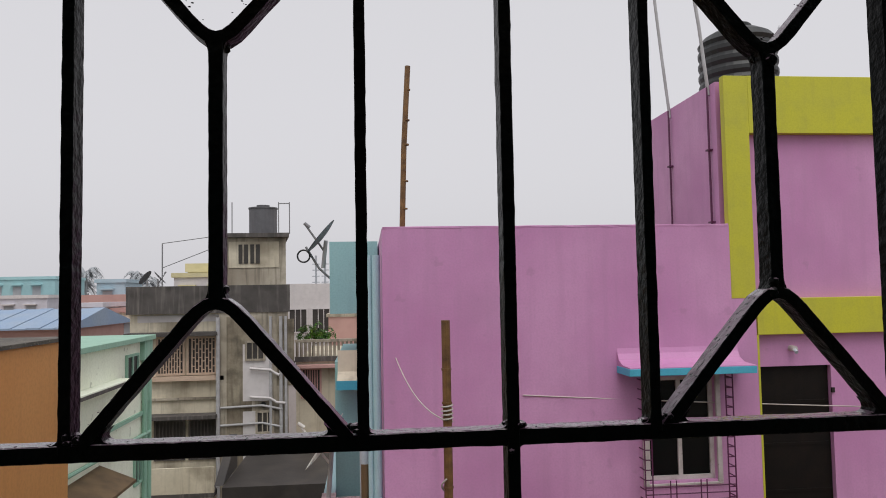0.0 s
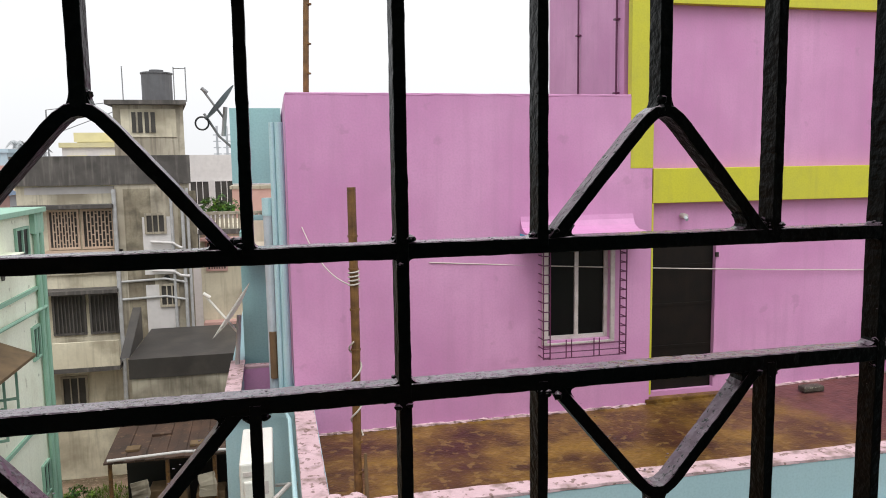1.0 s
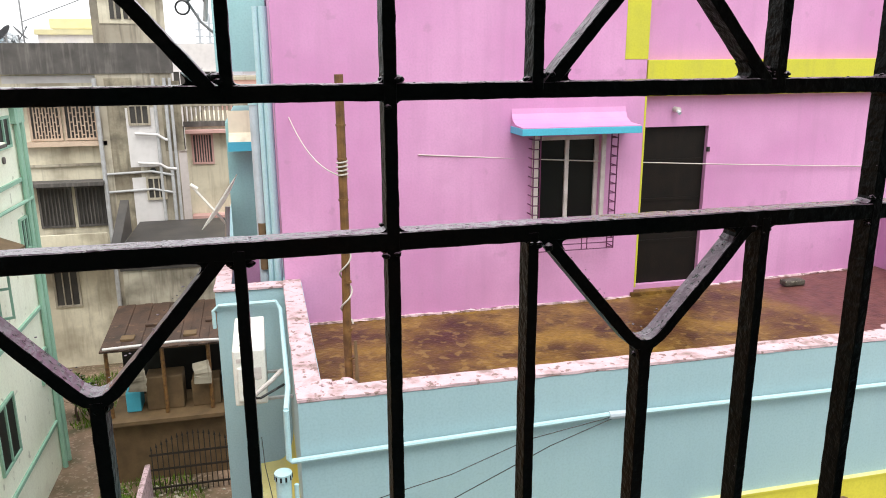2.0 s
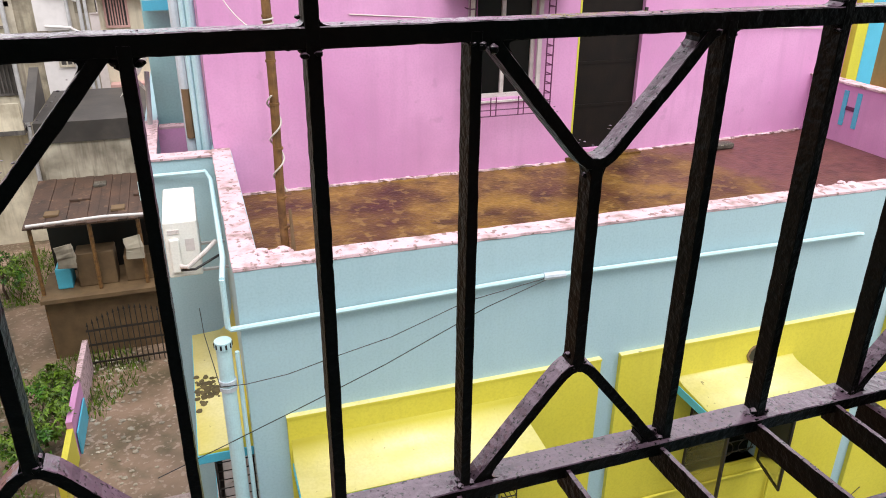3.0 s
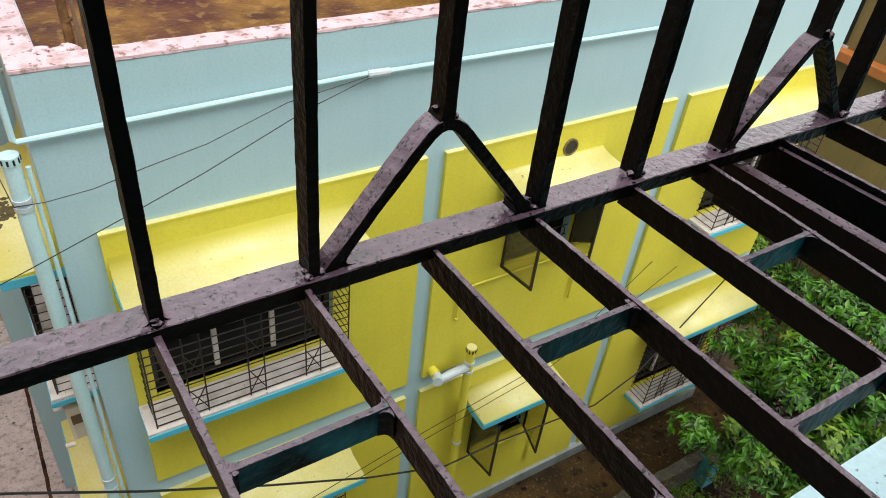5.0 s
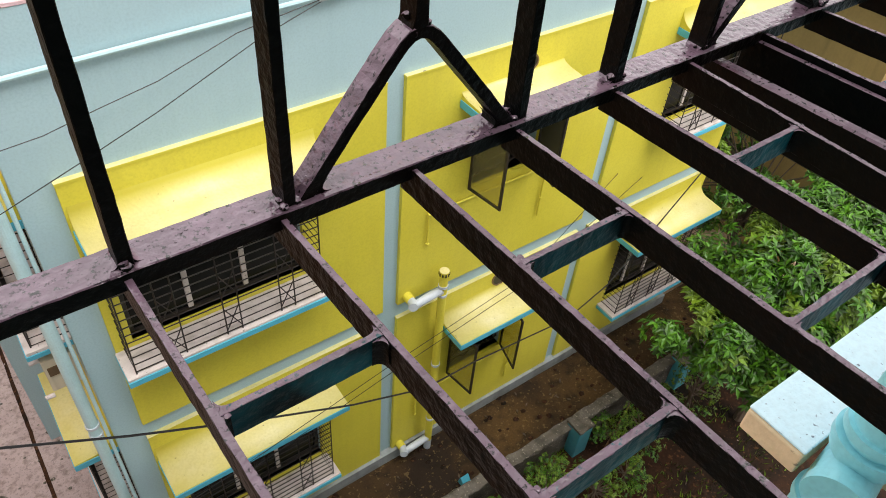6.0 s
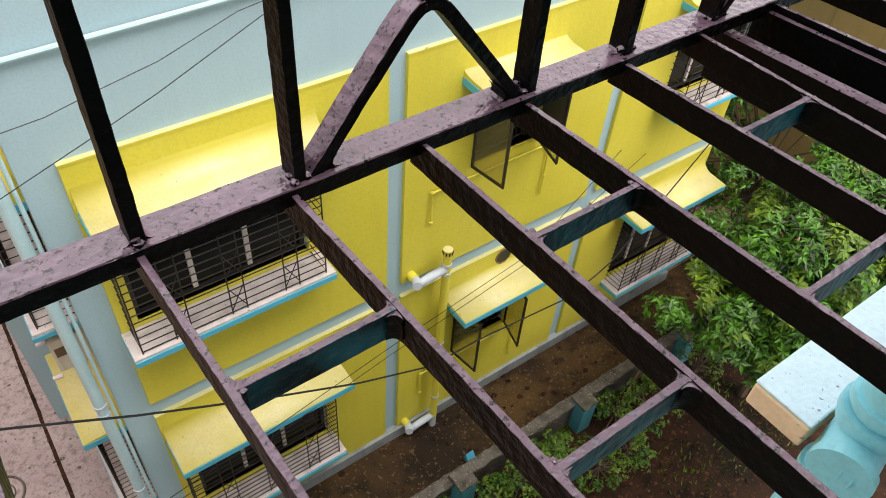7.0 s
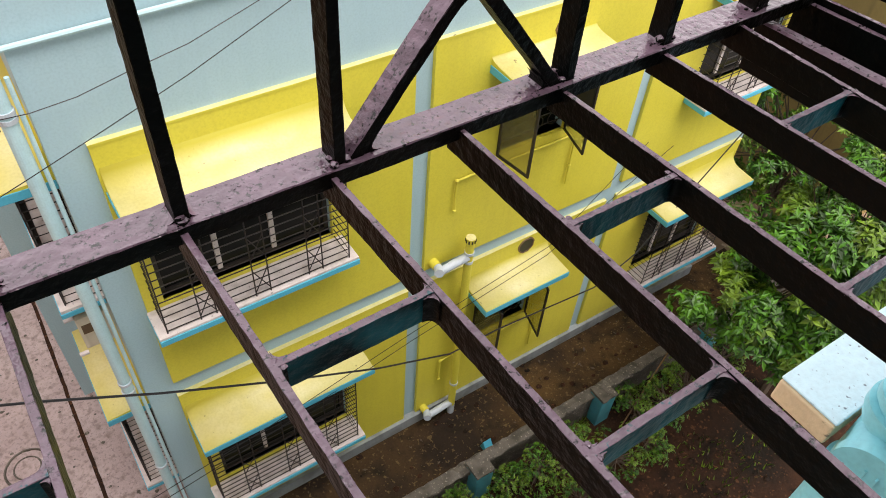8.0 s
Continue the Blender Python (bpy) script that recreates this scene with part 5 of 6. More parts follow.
solo("kerb", kerb, "wallcap", "low broken cement kerb beside the muddy lane", "kerb", "structure")
lean = thing("shed", (-2.6, 14.6, GROUND), "open-fronted shed with a dark rusty tin roof", "shed")
for k in range(16):
    a, b = -4.3 + k * 0.23, -4.3 + (k + 0.97) * 0.23
    part("roof_sheet", prism(B(), [(13.1, -4.1), (16.0, -3.86), (16.0, -3.83 + 0.015 * (k % 2)), (13.1, -4.06 + 0.015 * (k % 2))], a, b), "tin", lean)
part("back_wall", box(B(), (-4.2, 15.2, GROUND), (-0.7, 15.3, -4.0)), "dark", lean)
part("front_wall", box(B(), (-4.2, 13.25, GROUND), (-0.7, 13.35, -6.0)), "wood", lean, "brown board front")
part("shelf", box(B(), (-4.25, 12.95, -6.0), (-0.65, 14.6, -5.9)), "wood", lean)
for x in (-4.2, -2.9, -1.8, -0.75):
    part("post", rod(B(), (x, 13.3, GROUND), (x, 13.3, -4.08), 0.05, 8), "bamboo", lean)
for x, wd, h, m, lab in ((-3.9, 0.35, 0.55, "blue", "blue plastic drum on the shed shelf"), (-3.4, 0.9, 0.9, "wood", "stacked brown boards on the shed shelf"), (-2.3, 0.7, 0.7, "wood", "brown wooden crate on the shed shelf"), (-1.5, 0.6, 0.85, "wood", "stacked brown boards on the shed shelf")):
    solo("crate", box(B(), (x, 13.5, -5.9), (x + wd, 14.1, -5.9 + h), 0.03), m, lab, "crate", group="crates in the shed")
for z, a in ((-4.9, -3.55), (-4.85, -2.0)):
    cloth = strip(B(), [(a, 13.15, z + 0.3), (a + 0.05, 13.12, z), (a + 0.02, 13.16, z - 0.3)], 0.4, 0.02, (0.05, -1, 0), 0.012, 0.08)
    part("hung_sheet", cloth, "stained", lean, "grubby pale sheet hung under the shed roof")
for k in range(6):
    x = -3.9 + k * 0.5
    part("roof_load", box(B(), (x, 13.6 + 0.8 * (k % 3), -4.03 + 0.066 * (k % 3)), (x + random.uniform(0.2, 0.5), 13.9 + 0.8 * (k % 3), -3.95 + 0.07 * (k % 3)), 0.02), ("wood", "tin", "wallcap")[k % 3], lean, "board or brick weighing down the roof")
bm = tube(B(), [(-4.2, 13.05, -3.98), (-2.5, 13.05, -3.92), (-0.6, 13.05, -4.0)], 0.035, 8)
part("eave_pole", bm, "pale", lean, "pale pole along the eave")
low = thing("low_house", (-2.3, 18, GROUND), "low grey house with a dark parapet", "house")
part("wall", box(B(), (-4.1, 16.05, GROUND), (0.3, 20, -2.85)), "stained", low)
part("parapet", box(B(), (-4.15, 16.0, -2.85), (0.35, 20.05, -2.3)), "dark_roof", low, "dark stained parapet")
ramp_roof = part("stair_slope", prism(B(), [(16.2, -2.3), (18.5, -2.3), (18.5, -1.3)], -4.4, -4.16), "dark_roof", low, "stained stair slope")


def windowed(t, x0, x1, z0, z1, y, mat="peach", bars=8):
    """A recessed barred window on a house front that faces -y."""
    w = part("window", box(B(), (x0, y - 0.01, z0), (x1, y + 0.05, z1)), "hazed_pane", t)
    for a, b in (((x0 - 0.07, z0 - 0.07), (x1 + 0.07, z0)), ((x0 - 0.07, z1), (x1 + 0.07, z1 + 0.07)), ((x0 - 0.07, z0), (x0, z1)), ((x1, z0), (x1 + 0.07, z1))):
        part("frame", box(B(), (a[0], y - 0.06, a[1]), (b[0], y, b[1])), mat, w)
    for k in range(1, bars):
        x = x0 + (x1 - x0) * k / bars
        part("window_bar", box(B(), (x - 0.02, y - 0.05, z0), (x + 0.02, y - 0.02, z1)), mat, w)
        if mat == "peach":
            for j in range(4):
                z = z0 + (z1 - z0) * (j + 0.3 + 0.4 * (k % 2)) / 4
                part("window_bar", box(B(), (x + 0.02, y - 0.048, z), (x + (x1 - x0) / bars - 0.02, y - 0.024, z + 0.035)), mat, w)
    return w


def flanked(x0, x1, xb, y0, y1, z0, z1):
    """A block whose east flank runs askew, from x1 in front to xb behind."""
    bm = B()
    plan = ((x0, y0), (x1, y0), (xb, y1), (x0, y1))
    lo, hi = [bm.verts.new((*p, z0)) for p in plan], [bm.verts.new((*p, z1)) for p in plan]
    for k in range(4):
        bm.faces.new((lo[k], lo[(k + 1) % 4], hi[(k + 1) % 4], hi[k]))
    bm.faces.new(lo[::-1])
    bm.faces.new(hi)
    return bm


# stained house across the lane
old = thing("old_house", (-5.7, 24, GROUND), "rain-stained grey and cream three-storey house", "house")
Y0 = 21.6
part("wall", box(B(), (-8.3, Y0, GROUND), (-5.25, 30, 2.35)), "cream", old)
part("wall", flanked(-5.25, -2.9, -3.9, Y0 - 0.25, 30, GROUND, 2.35), "stained", old)
part("parapet", box(B(), (-8.35, Y0 - 0.3, 2.35), (-2.85, Y0 - 0.1, 3.3)), "black_wall", old, "blackened roof parapet")
part("parapet", prism(B(), [(-8.35, 2.35), (-8.15, 2.35), (-8.15, 3.3), (-8.35, 3.3)], Y0 - 0.1, 30, "y"), "black_wall", old)
part("roof", flanked(-8.14, -2.95, -3.95, Y0 - 0.09, 30, 2.352, 2.42), "black_wall", old)
part("tower", flanked(-5.4, -3.1, -3.5, 22.6, 26, 2.42, 5.05), "stained", old, "stained stair tower")
part("tower_slab", flanked(-5.6, -2.95, -3.5, 22.3, 26.2, 5.05, 5.2), "black_wall", old)
for x in (-4.62, -4.2):
    w = part("window", box(B(), (x - 0.17, 22.54, 4.1), (x + 0.17, 22.6, 4.8)), "hazed_pane", old)
    part("frame", box(B(), (x - 0.03, 22.52, 4.1), (x + 0.03, 22.54, 4.8)), "stained", w)
for z in (1.6, -1.2, -3.7):
    part("sunshade", box(B(), (-8.3, Y0 - 0.7, z), (-5.3, Y0, z + 0.12)), "black_wall", old, "blackened sunshade")
windowed(old, -7.35, -6.52, 0.3, 1.48, Y0, "peach", 9)
windowed(old, -6.32, -5.2, 0.3, 1.48, Y0, "peach", 10)
part("window_ledge", box(B(), (-7.6, Y0 - 0.25, 0.05), (-5.1, Y0, 0.2)), "peach", old)
windowed(old, -7.4, -6.5, -2.6, -1.35, Y0, "black_wall", 8)
windowed(old, -6.25, -5.32, -2.6, -1.35, Y0, "black_wall", 8)
windowed(old, -7.3, -6.6, -5.4, -4.15, Y0, "stained", 3)
for z0, z1 in ((-0.7, 1.25), (-3.0, -1.05)):
    part("pale_panel", box(B(), (-4.45, Y0 - 0.27, z0), (-3.45, Y0 - 0.25, z1)), "pale", old, "pale replastered strip")
windowed(old, -3.95, -3.45, -1.75, -1.1, Y0 - 0.28, "stained", 3)
windowed(old, -4.3, -3.75, 0.75, 1.3, Y0 - 0.28, "stained", 3)
part("tower_panel", box(B(), (-5.15, 22.57, 3.95), (-3.35, 22.6, 4.9)), "cream", old, "cream plaster panel on the tower")
part("vent_hole", rod(B(), (-3.76, Y0 - 0.3, -0.83), (-3.76, Y0 - 0.24, -0.83), 0.1, 12), "dark", old)
part("balcony_slab", box(B(), (-8.3, Y0 - 0.9, -3.75), (-5.3, Y0, -3.6)), "black_wall", old)
part("balcony_front", box(B(), (-8.3, Y0 - 0.9, -3.6), (-5.3, Y0 - 0.8, -2.75)), "cream", old)
for x, r in ((-3.15, 0.06), (-3.5, 0.05), (-5.28, 0.07), (-2.98, 0.05)):
    part("wall_pipe", tube(B(), [(x, Y0 - 0.32, GROUND), (x, Y0 - 0.32, 2.2)], r, 8), "dish", old)
for z in (-0.9, -1.5, -3.2):
    part("wall_pipe", tube(B(), [(-5.2, Y0 - 0.32, z), (-3.8, Y0 - 0.32, z + 0.05), (-3.1, Y0 - 0.34, z - 0.1)], 0.04, 8), "dish", old)
part("pale_band", box(B(), (-8.05, Y0 - 0.012, 2.06), (-5.3, Y0, 2.3)), "pale", old, "pale plaster band under the parapet")
for x, z0, z1, wd in ((-5.0, -2.9, 2.2, 0.85), (-3.3, -0.2, 2.1, 0.6)):
    part("soot_strip", box(B(), (x, Y0 - 0.262, z0), (x + wd, Y0 - 0.25, z1)), "sooty", old, "strip of wall black with rain stains")
for z, x1 in ((0.42, -3.2), (-0.55, -3.0)):
    part("wall_pipe", tube(B(), [(-4.2, Y0 - 0.36, z), (-3.5, Y0 - 0.38, z - 0.06), (-3.3, Y0 - 0.36, z - 0.2), (x1, Y0 - 0.36, z - 0.24)], 0.045, 8), "pale", old)
part("ledge_line", box(B(), (-8.3, Y0 - 0.09, -0.62), (-5.3, Y0, -0.54)), "stained", old)
otank = thing("water_tank", (-4.1, 24, 5.2), "grey plastic water tank on the stair tower", "tank")
part("drum", rod(B(), (-4.1, 24, 5.2), (-4.1, 24, 6.25), 0.53, 24), "tank_grey", otank)
part("rim", rod(B(), (-4.1, 24, 6.25), (-4.1, 24, 6.3), 0.56, 24), "tank_grey", otank)
part("lid", rod(B(), (-4.1, 24, 6.3), (-4.1, 24, 6.4), 0.25, 16), "tank_grey", otank)
for x in (-5.1, -3.4, -3.0):
    part("roof_rod", tube(B(), [(x, 23, 5.2), (x, 23, 6.4)], 0.02, 5), "dish_dark", old)
part("roof_rod", tube(B(), [(-3.4, 23, 6.35), (-3.0, 23, 6.35)], 0.02, 5), "dish_dark", old)
mast = part("roof_rod", tube(B(), [(-7.6, 23, 3.2), (-7.6, 23, 4.9)], 0.025, 5), "dish_dark", old)
part("roof_wire", tube(B(), [(-7.6, 23, 4.9), (-5.3, 23, 5.2)], 0.015, 5), "dish_dark", old)
part("roof_wire", tube(B(), [(-7.6, 23, 4.0), (-5.3, 23, 4.9)], 0.015, 5), "dish_dark", old)
dish((-8.0, 22.4, 2.42), (-0.75, 0.1, 0.6), 0.3, "dish_dark", "small dark satellite dish behind the old parapet", 1.2)
dish((-7.55, 22.4, 2.42), (0.7, 0.1, 0.65), 0.3, "dish_dark", "small dark satellite dish behind the old parapet", 1.2)

# paler house further right
side = thing("old_house", (-1.8, 24, GROUND), "pale stained house with a barred red window", "house")
part("wall", box(B(), (-2.75, 22.5, GROUND), (1.5, 31, 0.5)), "cream", side)
part("roof_wall", box(B(), (-2.78, 22.4, 0.5), (1.5, 22.55, 0.68)), "black_wall", side)
for k in range(16):
    part("baluster", rod(B(), (-2.7 + k * 0.15, 22.47, 0.68), (-2.7 + k * 0.15, 22.47, 1.2), 0.05, 8), "stained", side)
part("rail", box(B(), (-2.78, 22.39, 1.2), (-0.4, 22.56, 1.3)), "stained", side)
windowed(side, -2.5, -1.9, -0.75, 0.2, 22.5, "haze_red", 7)
windowed(side, -2.6, -1.6, -4.4, -3.0, 22.5, "wood", 6)
for z in (0.3, -2.7):
    part("sunshade", box(B(), (-2.7, 22.0, z), (-0.6, 22.5, z + 0.1)), "haze_red", side)
tree("shrub", (-2.3, 25.0, 0.4), (-2.2, 25.0, 1.35), (0.6, 0.5, 0.3), 18, 8, 0.16, "bright green potted plants on the old roof")
white = thing("white_house", (-3.5, 38, GROUND), "white flat-roofed house in the mist", "house")
part("wall", box(B(), (-5.4, 36, GROUND), (-1.6, 44, 3.54)), "pale", white)
for x, z in ((-3.83, 0.95), (-3.83, -1.8), (-2.6, 0.95)):
    windowed(white, x - 0.5, x + 0.4, z, z + 1.2, 36, "pale", 3)

# mint house with green trim
mint = thing("mint_house", (-9, 10.5, GROUND), "pale mint house with green trim and drain pipes", "house")
MX, MT = -5.84, 1.84
part("wall", box(B(), (-12.5, 6.2, GROUND), (MX, 14.9, MT)), "mint", mint)
part("roof_trim", box(B(), (-12.6, 6.1, MT), (MX + 0.2, 15.0, MT + 0.12), 0.01), "green_trim", mint, "green roof edge")
part("corner_box", box(B(), (MX - 0.5, 14.3, MT - 0.5), (MX + 0.12, 15.0, MT), 0.01), "green_trim", mint)
for z in (-0.02, -3.25, -6.4):
    part("floor_trim", box(B(), (MX, 6.2, z), (MX + 0.06, 14.9, z + 0.09)), "green_trim", mint, "green floor line")
for y in (14.82, 14.45):
    part("wall_pipe", tube(B(), [(MX + 0.08, y, GROUND), (MX + 0.08, y, MT)], 0.065, 10), "green_trim", mint)
part("wall_pipe", tube(B(), [(MX + 0.1, 7, -0.35), (MX + 0.1, 14.8, -0.5)], 0.045, 8), "green_trim", mint)
for y0, y1, z0, z1 in ((13.85, 14.3, -1.6, -0.9), (13.85, 14.3, -5.0, -4.3), (13.2, 14.0, 0.9, 1.5), (10.5, 11.6, -5.6, -4.3)):
    w = part("window", box(B(), (MX - 0.02, y0, z0), (MX + 0.02, y1, z1)), "dark", mint)
    for a, b in (((y0 - 0.06, z0 - 0.06), (y1 + 0.06, z0)), ((y0 - 0.06, z1), (y1 + 0.06, z1 + 0.06)), ((y0 - 0.06, z0), (y0, z1)), ((y1, z0), (y1 + 0.06, z1)), (((y0 + y1) / 2 - 0.03, z0), ((y0 + y1) / 2 + 0.03, z1))):
        part("frame", box(B(), (MX, a[0], a[1]), (MX + 0.06, b[0], b[1])), "green_trim", w)


def lane_canopy(y0, y1, z, deep, mat, label):
    part("canopy", prism(B(), [(MX, z + 0.3), (MX + deep, z), (MX + deep, z + 0.06), (MX, z + 0.38)], y0, y1, "y"), mat, mint, label)


lane_canopy(7.9, 11.5, -1.0, 0.75, "wood", "brown sloping window canopy")
part("canopy", box(B(), (MX, 8.6, 1.0), (MX + 0.35, 12.6, 1.09), 0.01), "mint", mint, "flat mint window ledge")
part("canopy_drip", box(B(), (MX + 0.352, 8.6, 0.99), (MX + 0.366, 12.6, 1.06)), "black_wall", mint, "blackened drip edge")
w = part("window", box(B(), (MX - 0.02, 8.4, -2.5), (MX + 0.02, 11.2, -0.95)), "dark", mint)
for k in range(4):
    y = 8.6 + k * 0.72
    bm = B()
    for a, b in (((0, 0), (0.05, 1.3)), ((0.5, 0), (0.55, 1.3)), ((0.05, 0), (0.5, 0.05)), ((0.05, 1.25), (0.5, 1.3)), ((0.05, 0.62), (0.5, 0.67))):
        box(bm, (a[0], -0.02, a[1]), (b[0], 0.02, b[1]))
    bm.transform(Matrix.Translation((MX + 0.03, y, -2.35)) @ Matrix.Rotation(radians(20), 4, "Z"))
    part("shutter", bm, "green_trim", mint, "open green window shutter")
for y in (9.0, 12.2, 13.4):
    part("stain_vent", rod(B(), (MX, y, 0.6), (MX + 0.04, y, 0.6), 0.08, 12), "black_wall", mint)
# orange house close by
orange = thing("orange_house", (-7.0, 2, GROUND), "plain burnt-orange house with a pale roof edge", "house")
bm = prism(B(), [(-2.0, GROUND), (5.85, GROUND), (5.85, 2.33), (-2.0, 2.33)], -9.8, -4.35)
part("wall", bm, "orange", orange)
part("roof_edge", box(B(), (-9.85, -2.1, 2.33), (-4.31, 5.9, 2.38)), "wallcap", orange, "pale weathered roof edge")

# neighbour to the east
olive = thing("olive_house", (15, 3, GROUND), "olive-yellow house with orange ledges", "house")
part("wall", box(B(), (12.2, -0.8, GROUND), (18, 9, 1.3)), "olive", olive)
for z in (-0.35, -2.0):
    part("ledge", box(B(), (11.95, -0.95, z), (12.2, 9, z + 0.16), 0.01), "rust_orange", olive, "orange ledge")
for y in (1.4, 4.0):
    for z in (-1.8, -5.2):
        w = part("window", box(B(), (12.18, y, z), (12.21, y + 1.0, z + 1.1)), "dark", olive)
        part("frame", box(B(), (12.14, y - 0.06, z - 0.06), (12.18, y + 1.06, z)), "white", w)
tree("tree", (11.0, -0.4, GROUND), (11.0, -0.1, -5.2), (0.95, 2.0, 1.35), 55, 26, 0.12, "leafy green tree beside the olive house")
tree("shrub", (10.9, -0.2, GROUND), (10.9, -0.2, GROUND + 1.6), (0.8, 0.7, 1.0), 22, 12, 0.13, "tall green bush beside the olive house")

# ---- town to the horizon, its mist painted into the colours ----
random.seed(21)
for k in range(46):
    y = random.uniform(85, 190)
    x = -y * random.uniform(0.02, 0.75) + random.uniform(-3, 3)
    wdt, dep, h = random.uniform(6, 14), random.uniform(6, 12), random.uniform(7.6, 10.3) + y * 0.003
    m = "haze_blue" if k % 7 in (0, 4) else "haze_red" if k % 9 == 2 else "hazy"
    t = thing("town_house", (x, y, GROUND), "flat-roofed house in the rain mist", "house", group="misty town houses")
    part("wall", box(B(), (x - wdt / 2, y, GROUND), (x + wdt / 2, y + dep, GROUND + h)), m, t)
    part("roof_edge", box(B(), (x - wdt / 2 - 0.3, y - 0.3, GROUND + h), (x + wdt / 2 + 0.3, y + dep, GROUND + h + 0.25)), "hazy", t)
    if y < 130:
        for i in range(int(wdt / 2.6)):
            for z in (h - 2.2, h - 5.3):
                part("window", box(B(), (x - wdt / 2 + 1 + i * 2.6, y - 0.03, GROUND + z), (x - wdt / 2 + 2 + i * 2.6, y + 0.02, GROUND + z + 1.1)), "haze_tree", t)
roofs = thing("tin_house", (-17, 34, GROUND), "long house with a faded blue tin roof", "house")
part("wall", box(B(), (-24, 30, GROUND), (-13.6, 38, 1.7)), "haze_red", roofs)
for k in range(18):
    a = -24.4 + k * 0.62
    part("roof_sheet", prism(B(), [(29.4, 1.66 + 0.03 * (k % 2)), (34, 2.46 + 0.03 * (k % 2)), (38.6, 1.66), (38.6, 1.6), (29.4, 1.6)], a, a + 0.6), "blue_tin", roofs)
for k in range(5):
    part("window", box(B(), (-22.5 + k * 1.8, 29.96, -0.4), (-21.6 + k * 1.8, 30.02, 0.8)), "black_wall", roofs)


def block(x0, x1, y, deep, z, mat, edge, label, rows=2, edge_h=0.3):
    """A flat-roofed house of the town, with a roof edge and rows of windows."""
    t = thing("town_house", ((x0 + x1) / 2, y, GROUND), label, "house")
    part("wall", box(B(), (x0, y, GROUND), (x1, y + deep, z - edge_h)), mat, t)
    part("roof_edge", box(B(), (x0 - 0.15, y - 0.15, z - edge_h), (x1 + 0.15, y + deep, z)), edge, t)
    for i in range(max(1, int((x1 - x0) / 1.9))):
        for j in range(rows):
            x, zz = x0 + 0.5 + i * 1.9, z - edge_h - 1.7 - j * 3.0
            w = part("window", box(B(), (x, y - 0.03, zz), (x + 0.8, y + 0.02, zz + 1.0)), "haze_tree", t)
            part("sunshade", box(B(), (x - 0.15, y - 0.4, zz + 1.1), (x + 0.95, y, zz + 1.2)), edge, w)
    return t


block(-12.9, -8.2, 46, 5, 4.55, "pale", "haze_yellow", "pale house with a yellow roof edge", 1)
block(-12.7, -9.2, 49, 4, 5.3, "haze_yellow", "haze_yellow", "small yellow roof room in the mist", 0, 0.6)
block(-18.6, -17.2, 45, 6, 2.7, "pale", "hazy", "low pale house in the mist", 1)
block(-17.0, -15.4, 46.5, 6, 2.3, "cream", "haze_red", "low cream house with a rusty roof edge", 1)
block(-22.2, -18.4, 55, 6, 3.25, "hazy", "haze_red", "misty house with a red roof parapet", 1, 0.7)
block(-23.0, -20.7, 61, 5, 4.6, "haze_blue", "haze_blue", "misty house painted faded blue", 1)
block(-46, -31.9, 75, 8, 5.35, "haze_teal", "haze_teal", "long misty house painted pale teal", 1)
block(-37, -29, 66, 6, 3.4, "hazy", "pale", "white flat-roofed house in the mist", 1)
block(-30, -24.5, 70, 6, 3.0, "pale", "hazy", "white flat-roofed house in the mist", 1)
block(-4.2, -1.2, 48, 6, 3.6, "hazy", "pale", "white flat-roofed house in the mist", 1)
rust = thing("brick_roof_room", (-1.2, 30.5, GROUND), "rusty brown roof room behind the pale house", "house")
part("wall", box(B(), (-2.0, 31.05, GROUND), (1.0, 34, 1.85)), "haze_red", rust)
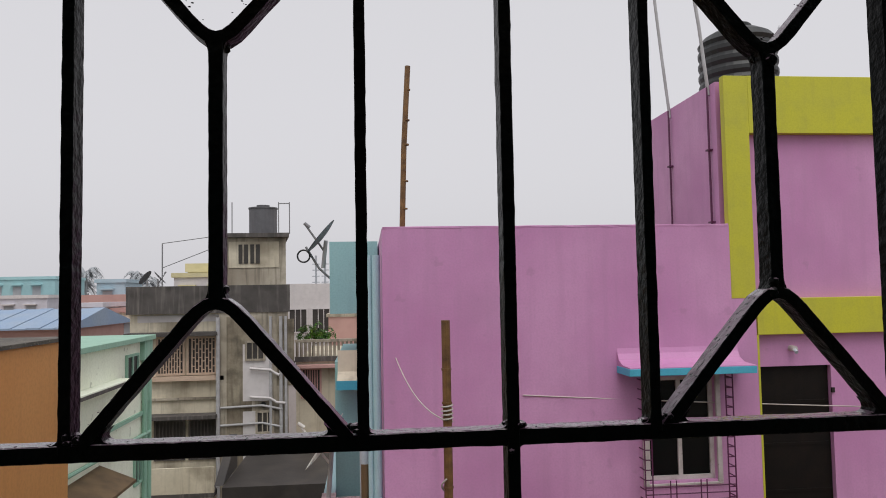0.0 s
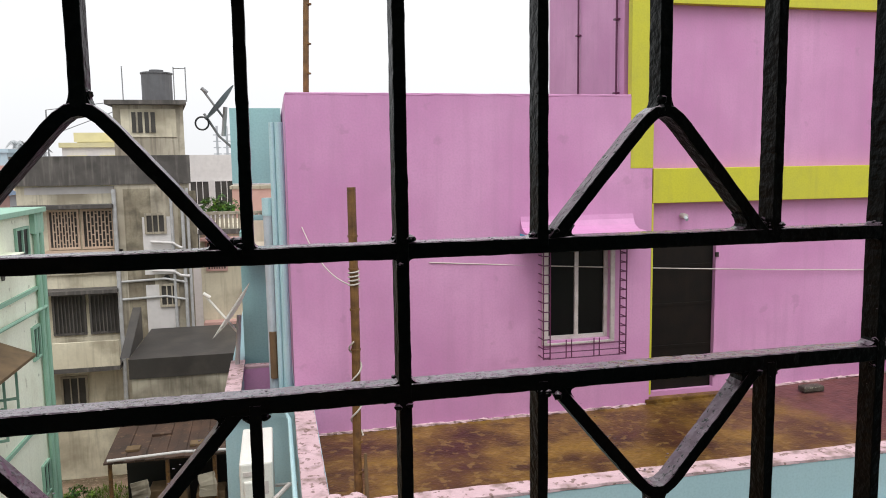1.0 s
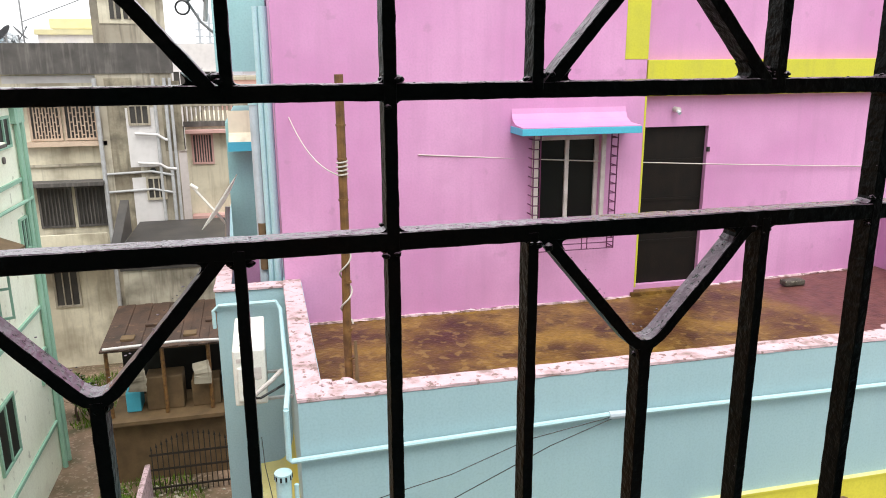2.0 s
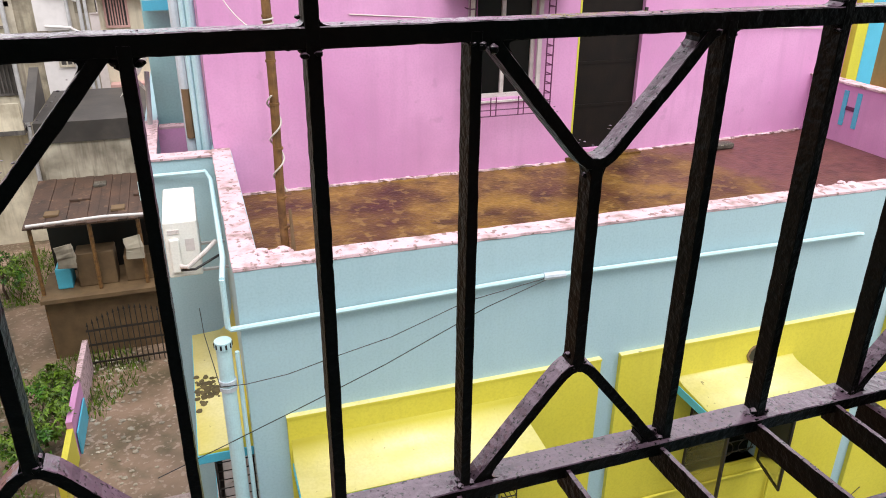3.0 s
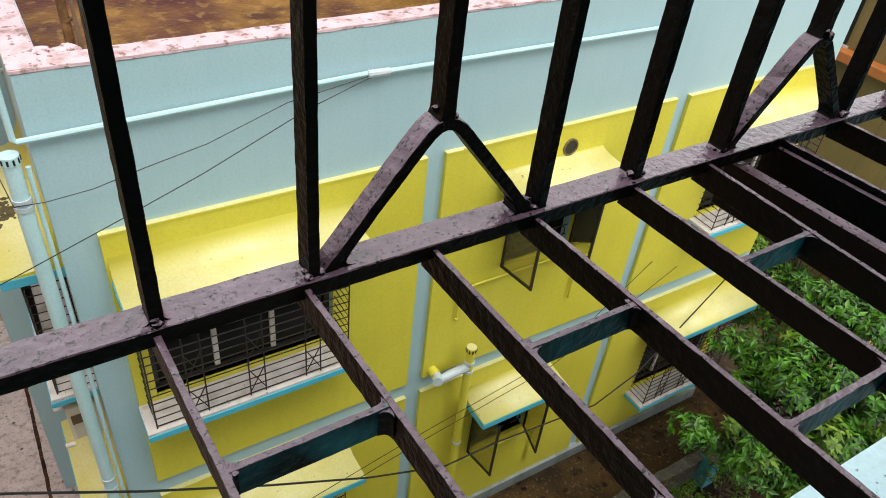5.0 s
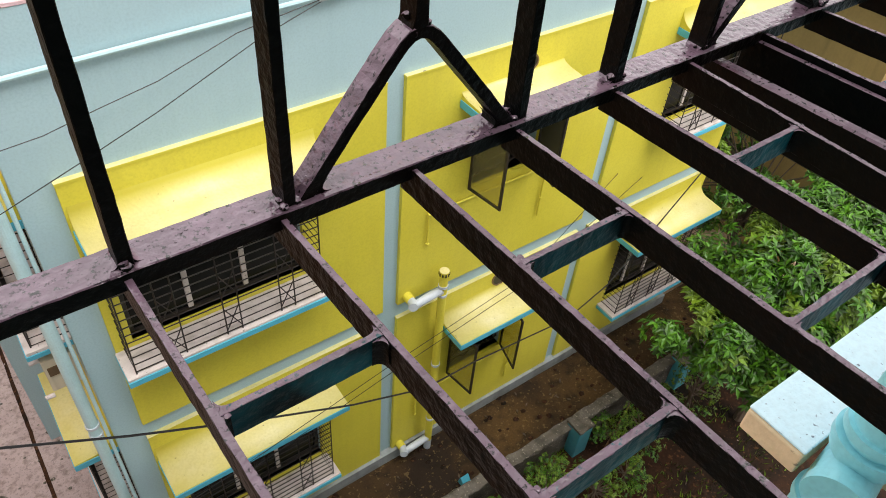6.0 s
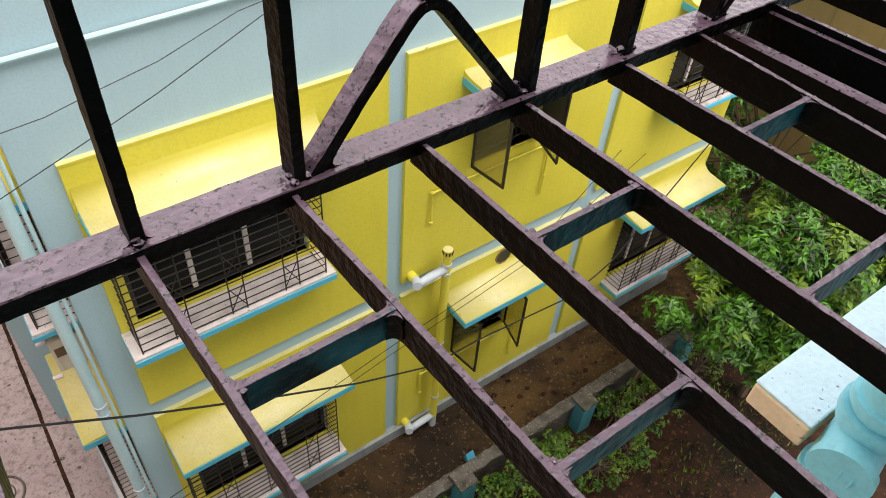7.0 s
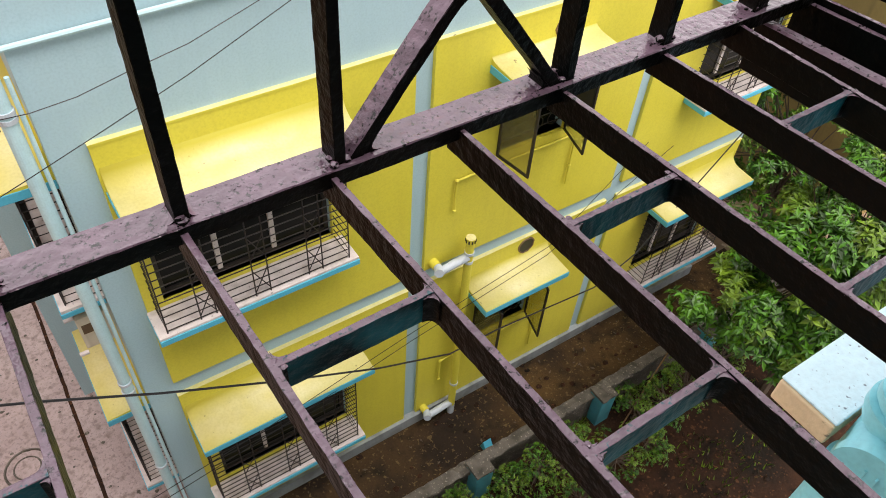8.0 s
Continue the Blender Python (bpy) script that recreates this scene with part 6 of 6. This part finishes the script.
part("roof_edge", box(B(), (-2.1, 31.0, 1.85), (1.1, 34, 2.0)), "stained", rust)


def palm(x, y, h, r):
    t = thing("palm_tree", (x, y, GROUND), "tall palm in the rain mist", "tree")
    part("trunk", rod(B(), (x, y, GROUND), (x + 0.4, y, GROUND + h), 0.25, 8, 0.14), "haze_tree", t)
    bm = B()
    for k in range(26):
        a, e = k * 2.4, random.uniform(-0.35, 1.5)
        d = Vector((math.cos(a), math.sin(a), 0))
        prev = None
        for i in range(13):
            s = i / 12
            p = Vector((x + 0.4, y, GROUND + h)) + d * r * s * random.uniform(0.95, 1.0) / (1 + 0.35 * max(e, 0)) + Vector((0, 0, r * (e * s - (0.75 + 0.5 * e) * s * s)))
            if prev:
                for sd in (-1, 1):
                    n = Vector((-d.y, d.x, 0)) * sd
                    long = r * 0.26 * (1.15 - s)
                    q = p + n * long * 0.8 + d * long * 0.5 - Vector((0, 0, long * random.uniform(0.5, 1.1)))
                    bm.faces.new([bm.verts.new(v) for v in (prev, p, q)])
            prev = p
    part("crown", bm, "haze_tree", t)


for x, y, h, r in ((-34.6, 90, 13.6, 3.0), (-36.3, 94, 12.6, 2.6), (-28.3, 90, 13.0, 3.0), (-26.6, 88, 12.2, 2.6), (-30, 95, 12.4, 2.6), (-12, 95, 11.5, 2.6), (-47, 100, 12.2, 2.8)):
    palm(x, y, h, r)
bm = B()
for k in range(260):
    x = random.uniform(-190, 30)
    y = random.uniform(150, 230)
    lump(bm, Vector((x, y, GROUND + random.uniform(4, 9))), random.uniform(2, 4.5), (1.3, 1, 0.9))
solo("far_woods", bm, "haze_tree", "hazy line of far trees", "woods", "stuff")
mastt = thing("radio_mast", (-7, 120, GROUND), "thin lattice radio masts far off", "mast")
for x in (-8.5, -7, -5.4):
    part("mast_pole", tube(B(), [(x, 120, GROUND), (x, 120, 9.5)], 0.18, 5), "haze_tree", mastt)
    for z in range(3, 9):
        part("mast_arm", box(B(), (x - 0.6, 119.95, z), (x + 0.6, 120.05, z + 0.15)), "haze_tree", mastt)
